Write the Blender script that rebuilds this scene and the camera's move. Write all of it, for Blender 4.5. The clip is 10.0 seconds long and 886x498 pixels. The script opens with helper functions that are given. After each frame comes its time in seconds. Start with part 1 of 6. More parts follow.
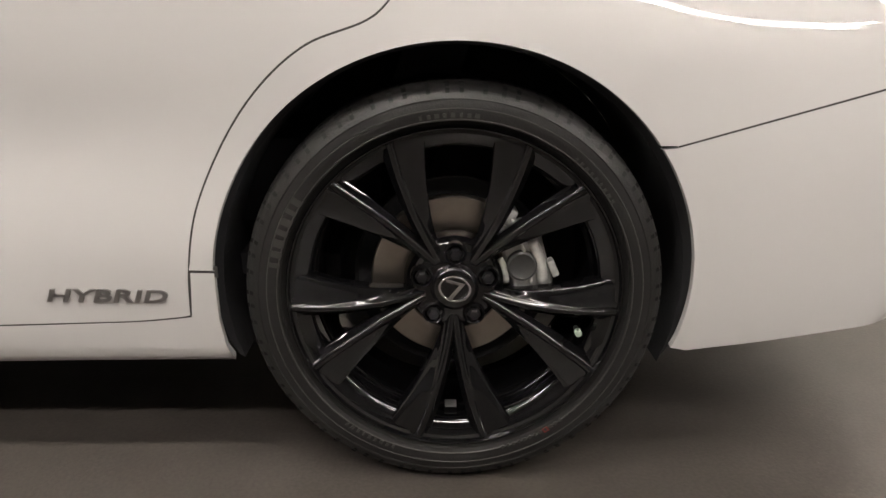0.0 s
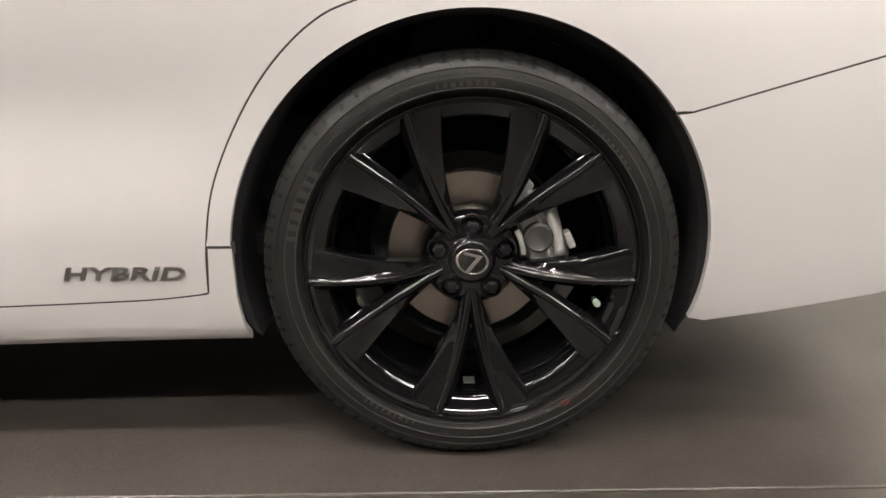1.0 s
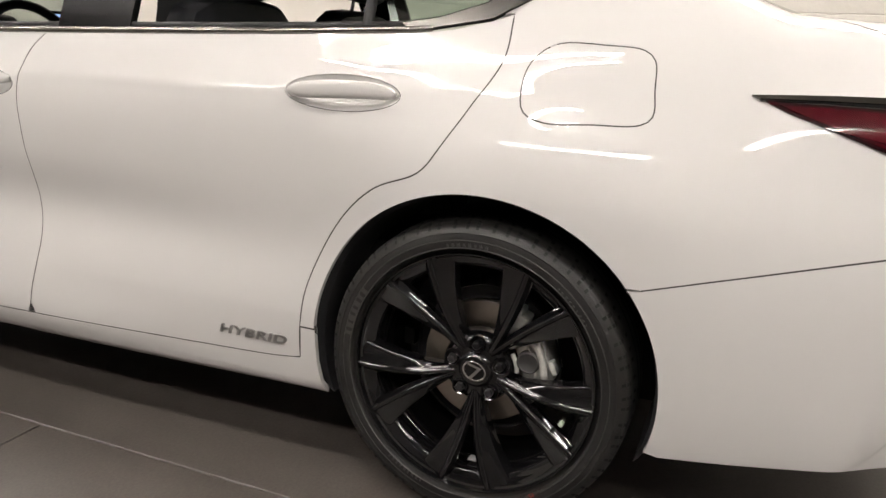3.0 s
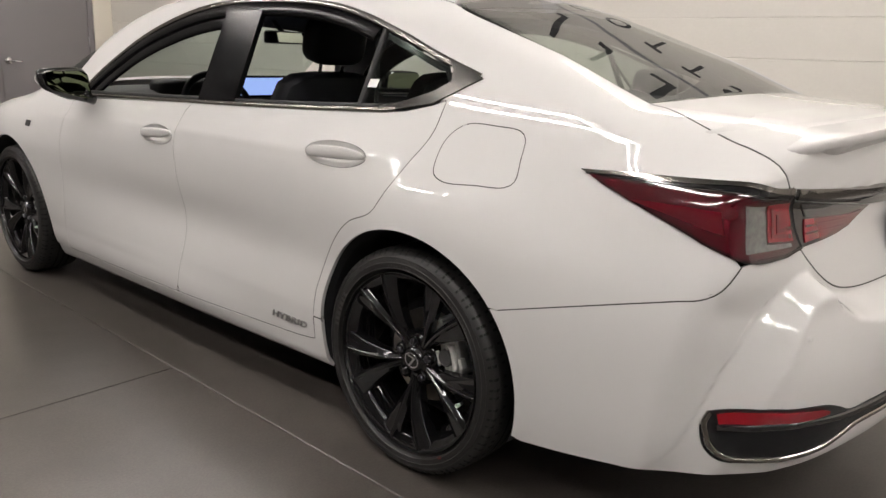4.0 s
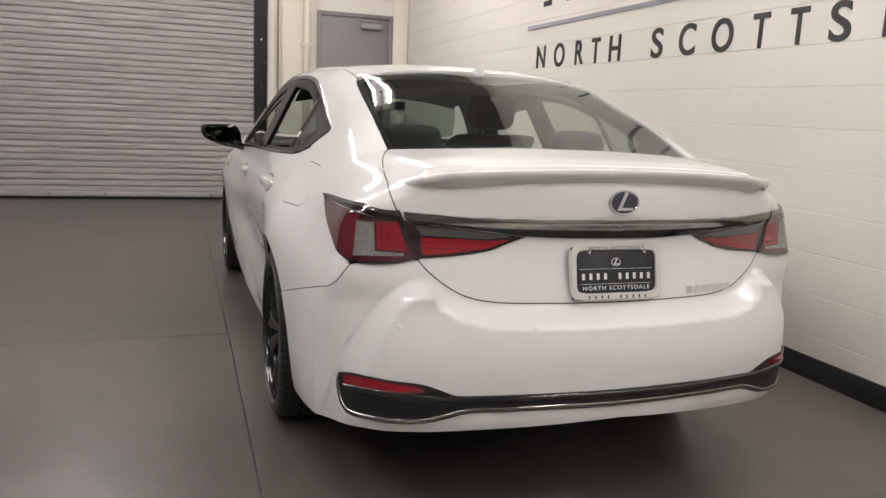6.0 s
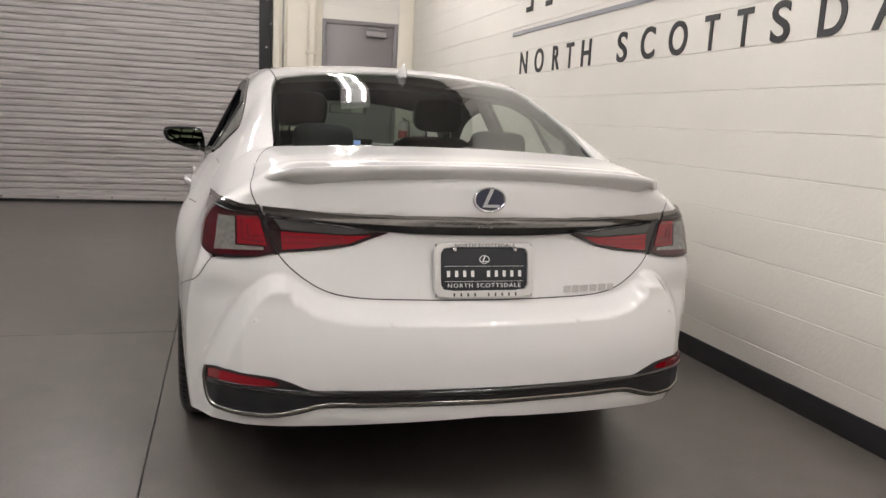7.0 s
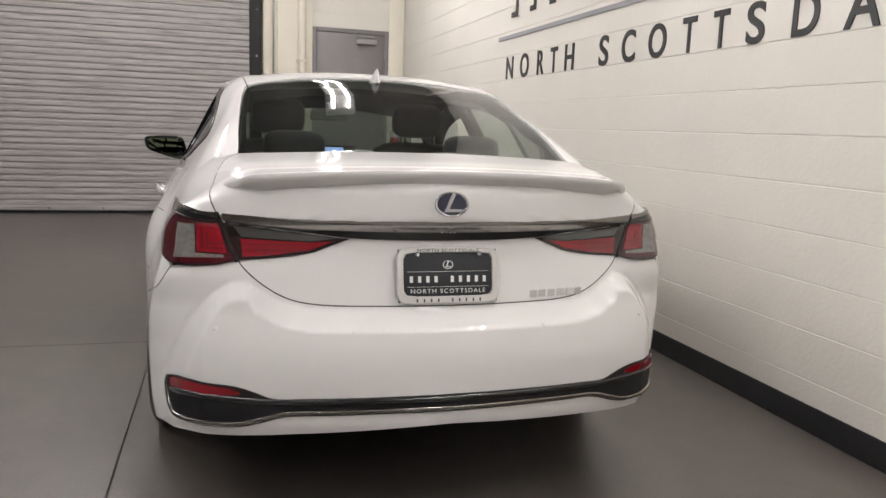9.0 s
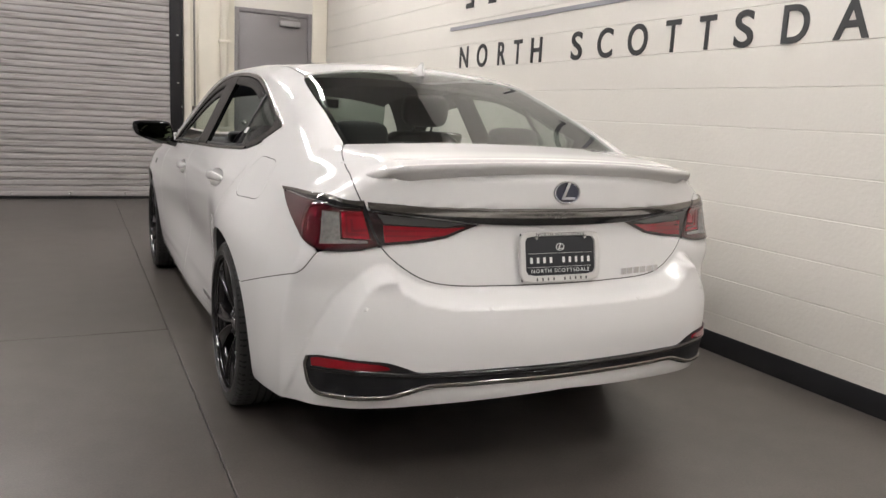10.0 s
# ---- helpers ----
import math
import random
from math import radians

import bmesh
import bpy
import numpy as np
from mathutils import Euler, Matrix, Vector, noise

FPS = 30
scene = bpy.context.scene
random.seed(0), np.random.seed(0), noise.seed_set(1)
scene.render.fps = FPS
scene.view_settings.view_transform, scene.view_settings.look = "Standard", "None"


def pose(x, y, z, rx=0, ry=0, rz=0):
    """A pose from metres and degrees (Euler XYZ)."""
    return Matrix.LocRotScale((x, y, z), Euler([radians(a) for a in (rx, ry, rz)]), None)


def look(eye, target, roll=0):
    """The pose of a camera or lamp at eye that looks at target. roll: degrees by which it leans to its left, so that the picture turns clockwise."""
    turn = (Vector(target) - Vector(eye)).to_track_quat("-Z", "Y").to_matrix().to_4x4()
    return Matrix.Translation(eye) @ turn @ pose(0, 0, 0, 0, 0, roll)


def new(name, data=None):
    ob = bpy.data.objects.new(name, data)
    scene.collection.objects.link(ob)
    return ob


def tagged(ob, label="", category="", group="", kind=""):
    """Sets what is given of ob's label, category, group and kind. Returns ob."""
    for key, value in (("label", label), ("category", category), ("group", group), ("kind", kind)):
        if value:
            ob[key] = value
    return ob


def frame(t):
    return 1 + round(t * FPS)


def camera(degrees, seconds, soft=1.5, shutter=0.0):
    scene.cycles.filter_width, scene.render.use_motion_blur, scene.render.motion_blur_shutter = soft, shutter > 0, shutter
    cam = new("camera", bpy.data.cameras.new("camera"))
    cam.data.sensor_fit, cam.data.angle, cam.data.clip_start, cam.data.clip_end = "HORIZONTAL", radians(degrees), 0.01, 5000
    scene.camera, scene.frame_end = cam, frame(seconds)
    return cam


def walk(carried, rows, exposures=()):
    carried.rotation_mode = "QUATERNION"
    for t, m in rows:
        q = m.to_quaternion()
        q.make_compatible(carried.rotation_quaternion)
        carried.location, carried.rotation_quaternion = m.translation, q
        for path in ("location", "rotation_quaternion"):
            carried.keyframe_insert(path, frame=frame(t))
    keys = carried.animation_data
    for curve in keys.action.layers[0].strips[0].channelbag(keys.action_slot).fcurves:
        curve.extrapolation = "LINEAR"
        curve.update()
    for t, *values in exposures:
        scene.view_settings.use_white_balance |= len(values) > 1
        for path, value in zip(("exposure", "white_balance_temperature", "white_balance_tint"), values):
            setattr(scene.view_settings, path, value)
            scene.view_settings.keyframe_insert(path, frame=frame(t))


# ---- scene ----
cam = camera(60.5, 10.0)
PATH = [
    (0, (-2.034, 0.055, 0.755), (-0.125, -0.001, 0.161), 1.4),
    (0.5, (-2.04, 0.085, 0.692), (-0.124, 0.003, 0.125), 0.9),
    (1, (-2.055, 0.091, 0.68), (-0.131, 0.021, 0.138), 0.4),
    (1.5, (-2.062, 0.086, 0.674), (-0.133, 0.056, 0.148), -0.1),
    (2, (-2.064, 0.073, 0.684), (-0.139, 0.095, 0.143), -0.3),
    (2.5, (-2.115, -0.079, 0.782), (-0.212, 0.218, 0.244), 0.4),
    (2.7, (-2.199, -0.228, 0.871), (-0.325, 0.245, 0.356), 1.6),
    (3.8, (-2.39, -1.229, 1.179), (-0.869, -0.045, 0.645), 2.0),
    (4, (-2.352, -1.432, 1.188), (-0.908, -0.141, 0.693), 1.9),
    (4.5, (-2.208, -1.904, 1.224), (-0.953, -0.41, 0.784), 2.0),
    (5, (-1.99, -2.346, 1.239), (-0.944, -0.683, 0.861), 2.3),
    (5.5, (-1.625, -2.678, 1.215), (-0.816, -0.885, 0.854), 2.5),
    (6, (-1.243, -2.976, 1.215), (-0.591, -1.118, 0.862), 2.6),
    (7.3, (-0.606, -3.145, 1.179), (-0.144, -1.225, 0.859), 2.8),
    (7.5, (-0.53, -3.155, 1.168), (-0.139, -1.219, 0.856), 2.5),
    (8, (-0.514, -3.167, 1.166), (-0.127, -1.229, 0.86), 2.0),
    (8.5, (-0.508, -3.17, 1.165), (-0.069, -1.243, 0.857), 1.8),
    (9, (-0.631, -3.148, 1.194), (-0.084, -1.25, 0.88), 2.1),
    (9.5, (-1.026, -3.155, 1.22), (-0.332, -1.307, 0.897), 2.7),
    (10, (-1.44, -3.078, 1.202), (-0.573, -1.309, 0.857), 2.9),
]
EXPOSURE = [(0, 0.05, 7000, 14), (0.5, 0.36, 7000, 14), (2.5, 0.18, 7000, 14), (2.7, 0.13, 7000, 14), (3.8, -0.34, 6800, 13.5), (5.0, -0.34, 6700, 13.5), (6.0, -0.30, 6650, 14), (8.0, -0.27, 6600, 13), (10, -0.28, 6550, 13)]
walk(cam, [(t, look(eye, target, roll)) for t, eye, target, roll in PATH], EXPOSURE)

# ---- world and light ----
world = bpy.data.worlds.new("world")
scene.world = world
world.use_nodes = True
world.node_tree.nodes["Background"].inputs[0].default_value = (0.05, 0.05, 0.05, 1)
world.node_tree.nodes["Background"].inputs[1].default_value = 0.2
LAMP_POWER = 116.0

# room: wall beside the car at x = WX, wall with the shutter at y = FY
WX, FY, LX, BY, CZ = 1.715, 7.28, -8.0, -9.0, 4.1
GZ = -0.013                     # floor level


# ---- materials ----
def material(name):
    m = bpy.data.materials.new(name)
    m.use_nodes = True
    return m, m.node_tree.nodes, m.node_tree.links, m.node_tree.nodes["Principled BSDF"]


def surface(name, color, rough=0.5, metal=0.0, coat=0.0, spec=0.5, vary=0.0, scale=8.0, bump=0.0, bump_scale=60.0, rvary=0.0, coat_rough=0.03):
    """A plain surface with colour and gloss varied at two scales and a fine relief."""
    m, nodes, links, p = material(name)
    p.inputs["Base Color"].default_value = (*color, 1)
    p.inputs["Roughness"].default_value = rough
    p.inputs["Metallic"].default_value = metal
    p.inputs["Coat Weight"].default_value = coat
    p.inputs["Coat Roughness"].default_value = coat_rough
    p.inputs["Specular IOR Level"].default_value = spec
    if vary or rvary or bump:
        co = nodes.new("ShaderNodeTexCoord")
        big, fine = nodes.new("ShaderNodeTexNoise"), nodes.new("ShaderNodeTexNoise")
        big.inputs["Scale"].default_value, big.inputs["Detail"].default_value = scale, 5
        fine.inputs["Scale"].default_value, fine.inputs["Detail"].default_value = bump_scale, 4
        links.new(co.outputs["Object"], big.inputs["Vector"])
        links.new(co.outputs["Object"], fine.inputs["Vector"])
    if vary:
        add = nodes.new("ShaderNodeMath")
        add.operation = "MULTIPLY_ADD"
        links.new(fine.outputs["Fac"], add.inputs[0])
        add.inputs[1].default_value = 0.4
        links.new(big.outputs["Fac"], add.inputs[2])
        mr = nodes.new("ShaderNodeMapRange")
        mr.inputs["From Min"].default_value, mr.inputs["From Max"].default_value = 0.35, 1.05
        mr.inputs["To Min"].default_value, mr.inputs["To Max"].default_value = 1 - vary, 1 + vary
        links.new(add.outputs[0], mr.inputs["Value"])
        mul = nodes.new("ShaderNodeVectorMath")
        mul.operation = "SCALE"
        mul.inputs[0].default_value = color
        links.new(mr.outputs[0], mul.inputs["Scale"])
        links.new(mul.outputs[0], p.inputs["Base Color"])
    if rvary:
        mr = nodes.new("ShaderNodeMapRange")
        mr.inputs["From Min"].default_value, mr.inputs["From Max"].default_value = 0.3, 0.7
        mr.inputs["To Min"].default_value, mr.inputs["To Max"].default_value = rough - rvary, rough + rvary
        links.new(big.outputs["Fac"], mr.inputs["Value"])
        links.new(mr.outputs[0], p.inputs["Roughness"])
    if bump:
        b = nodes.new("ShaderNodeBump")
        b.inputs["Strength"].default_value, b.inputs["Distance"].default_value = 1.0, bump
        links.new(fine.outputs["Fac"], b.inputs["Height"])
        links.new(b.outputs[0], p.inputs["Normal"])
    return m


def pane(name, tint, least=0.06):
    """Thin tinted glass: see-through, with a mirror-like gloss that grows towards grazing."""
    m, nodes, links, p = material(name)
    nodes.remove(p)
    out = nodes["Material Output"]
    tr, gl, mix, lw, power, scale = (nodes.new(k) for k in ("ShaderNodeBsdfTransparent", "ShaderNodeBsdfGlossy", "ShaderNodeMixShader", "ShaderNodeLayerWeight", "ShaderNodeMath", "ShaderNodeMath"))
    tr.inputs[0].default_value = (*tint, 1)
    gl.inputs["Roughness"].default_value = 0.0
    power.operation, scale.operation = "POWER", "MULTIPLY_ADD"
    power.inputs[1].default_value = 5.0
    scale.inputs[1].default_value, scale.inputs[2].default_value = 1 - least, least
    lw.inputs["Blend"].default_value = 0.5
    links.new(lw.outputs["Facing"], power.inputs[0])
    links.new(power.outputs[0], scale.inputs[0])
    links.new(scale.outputs[0], mix.inputs[0])
    links.new(tr.outputs[0], mix.inputs[1])
    links.new(gl.outputs[0], mix.inputs[2])
    links.new(mix.outputs[0], out.inputs[0])
    return m


def glow(name, color, strength):
    m, nodes, links, p = material(name)
    p.inputs["Base Color"].default_value = (*color, 1)
    p.inputs["Emission Color"].default_value = (*color, 1)
    p.inputs["Emission Strength"].default_value = strength
    return m


def floor_material():
    """Sealed grey-brown concrete: cloudy, scuffed, half glossy."""
    m, nodes, links, p = material("sealed_concrete")
    co = nodes.new("ShaderNodeTexCoord")
    cloud, scuff, grain = (nodes.new("ShaderNodeTexNoise") for _ in range(3))
    for n, s, d in ((cloud, 0.9, 6), (scuff, 6.0, 8), (grain, 140.0, 3)):
        n.inputs["Scale"].default_value, n.inputs["Detail"].default_value = s, d
        links.new(co.outputs["Object"], n.inputs["Vector"])
    ramp = nodes.new("ShaderNodeValToRGB")
    ramp.color_ramp.elements[0].position, ramp.color_ramp.elements[1].position = 0.36, 0.66
    ramp.color_ramp.elements[0].color, ramp.color_ramp.elements[1].color = (0.054, 0.047, 0.041, 1), (0.094, 0.082, 0.073, 1)
    mixf = nodes.new("ShaderNodeMath")
    mixf.operation = "MULTIPLY_ADD"
    mixf.inputs[1].default_value = 0.35
    links.new(scuff.outputs["Fac"], mixf.inputs[0])
    half = nodes.new("ShaderNodeMath")
    half.operation = "MULTIPLY"
    half.inputs[1].default_value = 0.66
    links.new(cloud.outputs["Fac"], half.inputs[0])
    links.new(half.outputs[0], mixf.inputs[2])
    links.new(mixf.outputs[0], ramp.inputs[0])
    speck = nodes.new("ShaderNodeMapRange")
    speck.inputs["From Min"].default_value, speck.inputs["From Max"].default_value = 0.3, 0.7
    speck.inputs["To Min"].default_value, speck.inputs["To Max"].default_value = 0.82, 1.18
    links.new(grain.outputs["Fac"], speck.inputs["Value"])
    mul = nodes.new("ShaderNodeVectorMath")
    mul.operation = "SCALE"
    links.new(ramp.outputs[0], mul.inputs[0])
    links.new(speck.outputs[0], mul.inputs["Scale"])
    links.new(mul.outputs[0], p.inputs["Base Color"])
    rr = nodes.new("ShaderNodeMapRange")
    rr.inputs["From Min"].default_value, rr.inputs["From Max"].default_value = 0.35, 0.7
    rr.inputs["To Min"].default_value, rr.inputs["To Max"].default_value = 0.31, 0.36
    links.new(cloud.outputs["Fac"], rr.inputs["Value"])
    links.new(rr.outputs[0], p.inputs["Roughness"])
    p.inputs["Specular IOR Level"].default_value = 0.75
    b = nodes.new("ShaderNodeBump")
    b.inputs["Strength"].default_value, b.inputs["Distance"].default_value = 0.5, 0.0008
    links.new(grain.outputs["Fac"], b.inputs["Height"])
    links.new(b.outputs[0], p.inputs["Normal"])
    return m


def shutter_material():
    """Grey-painted steel slats with long sooty streaks, each slat marked differently."""
    m, nodes, links, p = material("shutter_grey")
    co, info, mp, add = (nodes.new(k) for k in ("ShaderNodeTexCoord", "ShaderNodeObjectInfo", "ShaderNodeMapping", "ShaderNodeVectorMath"))
    mp.inputs["Scale"].default_value = (1.0, 1.0, 22.0)
    scale = nodes.new("ShaderNodeVectorMath")
    scale.operation, add.operation = "SCALE", "ADD"
    scale.inputs[0].default_value = (40.0, 7.0, 13.0)
    links.new(info.outputs["Random"], scale.inputs["Scale"])
    links.new(co.outputs["Object"], mp.inputs["Vector"])
    links.new(mp.outputs[0], add.inputs[0])
    links.new(scale.outputs[0], add.inputs[1])
    broad, streak = nodes.new("ShaderNodeTexNoise"), nodes.new("ShaderNodeTexNoise")
    broad.inputs["Scale"].default_value, broad.inputs["Detail"].default_value = 0.9, 3
    streak.inputs["Scale"].default_value, streak.inputs["Detail"].default_value = 2.6, 6
    for n in (broad, streak):
        links.new(add.outputs[0], n.inputs["Vector"])
    soot = nodes.new("ShaderNodeValToRGB")
    e = soot.color_ramp.elements
    e[0].position, e[0].color = 0.31, (0.215, 0.195, 0.187, 1)
    e[1].position, e[1].color = 0.43, (0.340, 0.318, 0.309, 1)
    top = e.new(0.72)
    top.color = (0.395, 0.370, 0.360, 1)
    links.new(streak.outputs["Fac"], soot.inputs[0])
    tone = nodes.new("ShaderNodeMapRange")
    tone.inputs["To Min"].default_value, tone.inputs["To Max"].default_value = 0.82, 1.18
    links.new(broad.outputs["Fac"], tone.inputs["Value"])
    mul = nodes.new("ShaderNodeVectorMath")
    mul.operation = "SCALE"
    links.new(soot.outputs[0], mul.inputs[0])
    links.new(tone.outputs[0], mul.inputs["Scale"])
    links.new(mul.outputs[0], p.inputs["Base Color"])
    p.inputs["Roughness"].default_value = 0.42
    return m


PAINT = surface("pearl_white_paint", (0.71, 0.70, 0.688), 0.55, coat=1.0, coat_rough=0.012, spec=0.1, rvary=0.02, scale=30)
BLACK_GLOSS = surface("gloss_black", (0.008, 0.008, 0.009), 0.12, coat=0.6)
RIM_BLACK = surface("gloss_black_wheel_paint", (0.005, 0.005, 0.0055), 0.04, spec=0.6)
BLACK_MATTE = surface("matt_black_plastic", (0.011, 0.011, 0.012), 0.5, spec=0.25, bump=0.0004, bump_scale=900)
PILLAR_BLACK = surface("pillar_black", (0.004, 0.004, 0.0045), 0.2, spec=0.1)
GROOVE_SHADE = surface("tread_groove_shade", (0.007, 0.007, 0.007), 0.7, spec=0.2)
# near-black painted where a recess would lie in shade
SHADOW_BLACK = surface("recess_shade_black", (0.006, 0.006, 0.006), 0.8)
# grey standing for the shade down in the panel gaps
GAP_SHADE = surface("gap_shade_grey", (0.05, 0.048, 0.045), 0.7)
LINER = surface("wheel_liner", (0.013, 0.013, 0.015), 0.9, bump=0.001, bump_scale=120)
RUBBER = surface("tyre_rubber", (0.014, 0.0135, 0.0132), 0.44, vary=0.2, scale=14, bump=0.0006, bump_scale=260, spec=0.35)
RUBBER_MARK = surface("tyre_marking", (0.036, 0.034, 0.033), 0.42)
CHROME = surface("dark_chrome", (0.27, 0.257, 0.24), 0.17, metal=1.0)
BRIGHT_CHROME = surface("bright_chrome", (0.72, 0.72, 0.73), 0.09, metal=1.0)
PLATE_DARK = surface("dark_chrome_plate", (0.055, 0.053, 0.05), 0.22, metal=1.0)
SILVER_LETTER = surface("satin_grey_letter", (0.42, 0.415, 0.41), 0.3, metal=1.0)
STEEL = surface("brake_disc_steel", (0.42, 0.375, 0.33), 0.36, metal=1.0, vary=0.1, scale=40)
CAST = surface("cast_caliper_metal", (0.52, 0.52, 0.50), 0.42, metal=0.5, vary=0.2, scale=60, bump=0.001, bump_scale=300)
LAMP_RED = surface("tail_lamp_red", (0.22, 0.003, 0.010), 0.12, coat=1.0, spec=0.5)
LAMP_MID = surface("tail_lamp_mid_red", (0.085, 0.004, 0.009), 0.15, coat=1.0)
LAMP_BLADE = surface("tail_lamp_blade", (0.15, 0.004, 0.010), 0.12, coat=1.0)
LAMP_DARK = surface("tail_lamp_dark_red", (0.060, 0.002, 0.006), 0.12, coat=1.0)
LAMP_EDGE = surface("tail_lamp_edge", (0.012, 0.002, 0.003), 0.12, coat=1.0)
LAMP_SMOKE = surface("tail_lamp_smoke", (0.060, 0.060, 0.058), 0.12, coat=1.0)
LAMP_CLEAR = surface("tail_lamp_clear", (0.16, 0.16, 0.15), 0.12, coat=1.0, vary=0.35, scale=70)
GLASS = pane("tinted_glass", (0.52, 0.59, 0.55))
GLASS_CLEAR = pane("side_glass", (0.76, 0.83, 0.77))
GLASS_REAR = pane("rear_glass", (0.55, 0.62, 0.57), 0.11)
TRIM_DARK = surface("interior_black", (0.014, 0.014, 0.016), 0.6, bump=0.0006, bump_scale=500)
LEATHER = surface("black_leather", (0.010, 0.0105, 0.013), 0.55, spec=0.25, bump=0.00025, bump_scale=500)
HEADLINER = surface("headliner", (0.022, 0.022, 0.023), 0.9)
SCREEN = glow("screen_glow", (0.25, 0.38, 0.75), 1.6)
WALL = surface("painted_block", (0.72, 0.69, 0.635), 0.5, vary=0.045, scale=1.6, bump=0.0016, bump_scale=55)
BASE = surface("black_vinyl_base", (0.014, 0.014, 0.016), 0.4, rvary=0.08)
FLOOR = floor_material()
CEILING = surface("dark_ceiling_deck", (0.19, 0.183, 0.175), 0.8, vary=0.15)
SIGN_BLACK = surface("sign_black", (0.022, 0.022, 0.023), 0.45)
SIGN_GREY = surface("sign_grey", (0.29, 0.29, 0.31), 0.4)
SHUTTER = shutter_material()
GUIDE = surface("guide_black", (0.012, 0.011, 0.012), 0.5, spec=0.25)
DOOR_GREY = surface("door_grey", (0.205, 0.190, 0.195), 0.38, vary=0.03, scale=2)
COLUMN = surface("cream_steel_paint", (0.76, 0.715, 0.615), 0.42, vary=0.05, scale=2.5)
LAMP_TUBE = glow("fluorescent_tube", (1.0, 0.98, 0.955), LAMP_POWER)
LAMP_BODY = surface("lamp_white_steel", (0.8, 0.8, 0.78), 0.4)
RED_PAINT = surface("extinguisher_red", (0.45, 0.02, 0.02), 0.3, coat=0.5)
WHITE_LABEL = surface("white_label", (0.75, 0.75, 0.73), 0.5)
NAVY = surface("emblem_navy", (0.008, 0.012, 0.04), 0.1, coat=1.0)
PLATE_SILVER = surface("plate_frame_silver", (0.62, 0.61, 0.59), 0.32, metal=0.35, vary=0.05)
PLATE_GREY = surface("plate_dark_grey", (0.020, 0.021, 0.024), 0.45, spec=0.3)


# ---- mesh helpers ----
def link_mesh(name, verts, faces, mat, parent=None, label="", smooth=False, normals=None):
    me = bpy.data.meshes.new(name)
    me.from_pydata([tuple(map(float, v)) for v in verts], [], [tuple(map(int, f)) for f in faces])
    me.materials.append(mat)
    if smooth:
        me.polygons.foreach_set("use_smooth", [True] * len(me.polygons))
    me.update()
    if normals is not None:
        me.normals_split_custom_set_from_vertices([tuple(map(float, n)) for n in normals])
    ob = new(name, me)
    ob.parent = parent
    if label:
        tagged(ob, label)
    return ob


def part(name, bm, mat, parent, label="", smooth=False):
    me = bpy.data.meshes.new(name)
    bm.to_mesh(me)
    bm.free()
    me.materials.append(mat)
    if smooth:
        me.polygons.foreach_set("use_smooth", [True] * len(me.polygons))
        me.set_sharp_from_angle(angle=radians(38))
    ob = new(name, me)
    ob.parent = parent
    if label:
        tagged(ob, label)
    return ob


def box_bm(lo, hi, bevel=0.0, seg=2):
    bm = bmesh.new()
    bmesh.ops.create_cube(bm, size=1.0)
    for v in bm.verts:
        v.co = Vector([lo[i] + (v.co[i] + 0.5) * (hi[i] - lo[i]) for i in range(3)])
    if bevel:
        bmesh.ops.bevel(bm, geom=list(bm.edges), offset=bevel, segments=seg, affect="EDGES", profile=0.5)
    return bm


def box(name, lo, hi, mat, parent=None, label="", bevel=0.0, seg=2):
    return part(name, box_bm(lo, hi, bevel, seg), mat, parent, label, smooth=bevel > 0)


def revolve(profile, n, axis="x"):
    """Verts and faces of a profile of (along the axis, radius) turned round the axis."""
    verts, faces = [], []
    k = len(profile)
    for i in range(n):
        a = 2 * math.pi * i / n
        for u, r in profile:
            verts.append((u, r * math.cos(a), r * math.sin(a)) if axis == "x" else (r * math.cos(a), r * math.sin(a), u))
    for i in range(n):
        for j in range(k - 1):
            a, b = i * k + j, ((i + 1) % n) * k + j
            faces.append((a, a + 1, b + 1, b))
    return verts, faces


def turned(name, profile, n, mat, parent, label="", axis="x"):
    v, f = revolve(profile, n, axis)
    ob = link_mesh(name, v, f, mat, parent, label, smooth=True)
    ob.data.set_sharp_from_angle(angle=radians(35))
    return ob


def tube(name, pts, r, mat, parent=None, label="", n=10):
    """A round bar along the points."""
    pts = [Vector(p) for p in pts]
    verts, faces = [], []
    for i, p in enumerate(pts):
        d = (pts[min(i + 1, len(pts) - 1)] - pts[max(i - 1, 0)]).normalized()
        u = d.cross(Vector((0.31, 0.17, 0.93))).normalized()
        w = d.cross(u)
        verts += [p + r * (math.cos(2 * math.pi * j / n) * u + math.sin(2 * math.pi * j / n) * w) for j in range(n)]
    for i in range(len(pts) - 1):
        for j in range(n):
            a, b = i * n + j, i * n + (j + 1) % n
            faces.append((a, b, b + n, a + n))
    faces += [tuple(range(n))[::-1], tuple((len(pts) - 1) * n + j for j in range(n))]
    return link_mesh(name, verts, faces, mat, parent, label, smooth=True)


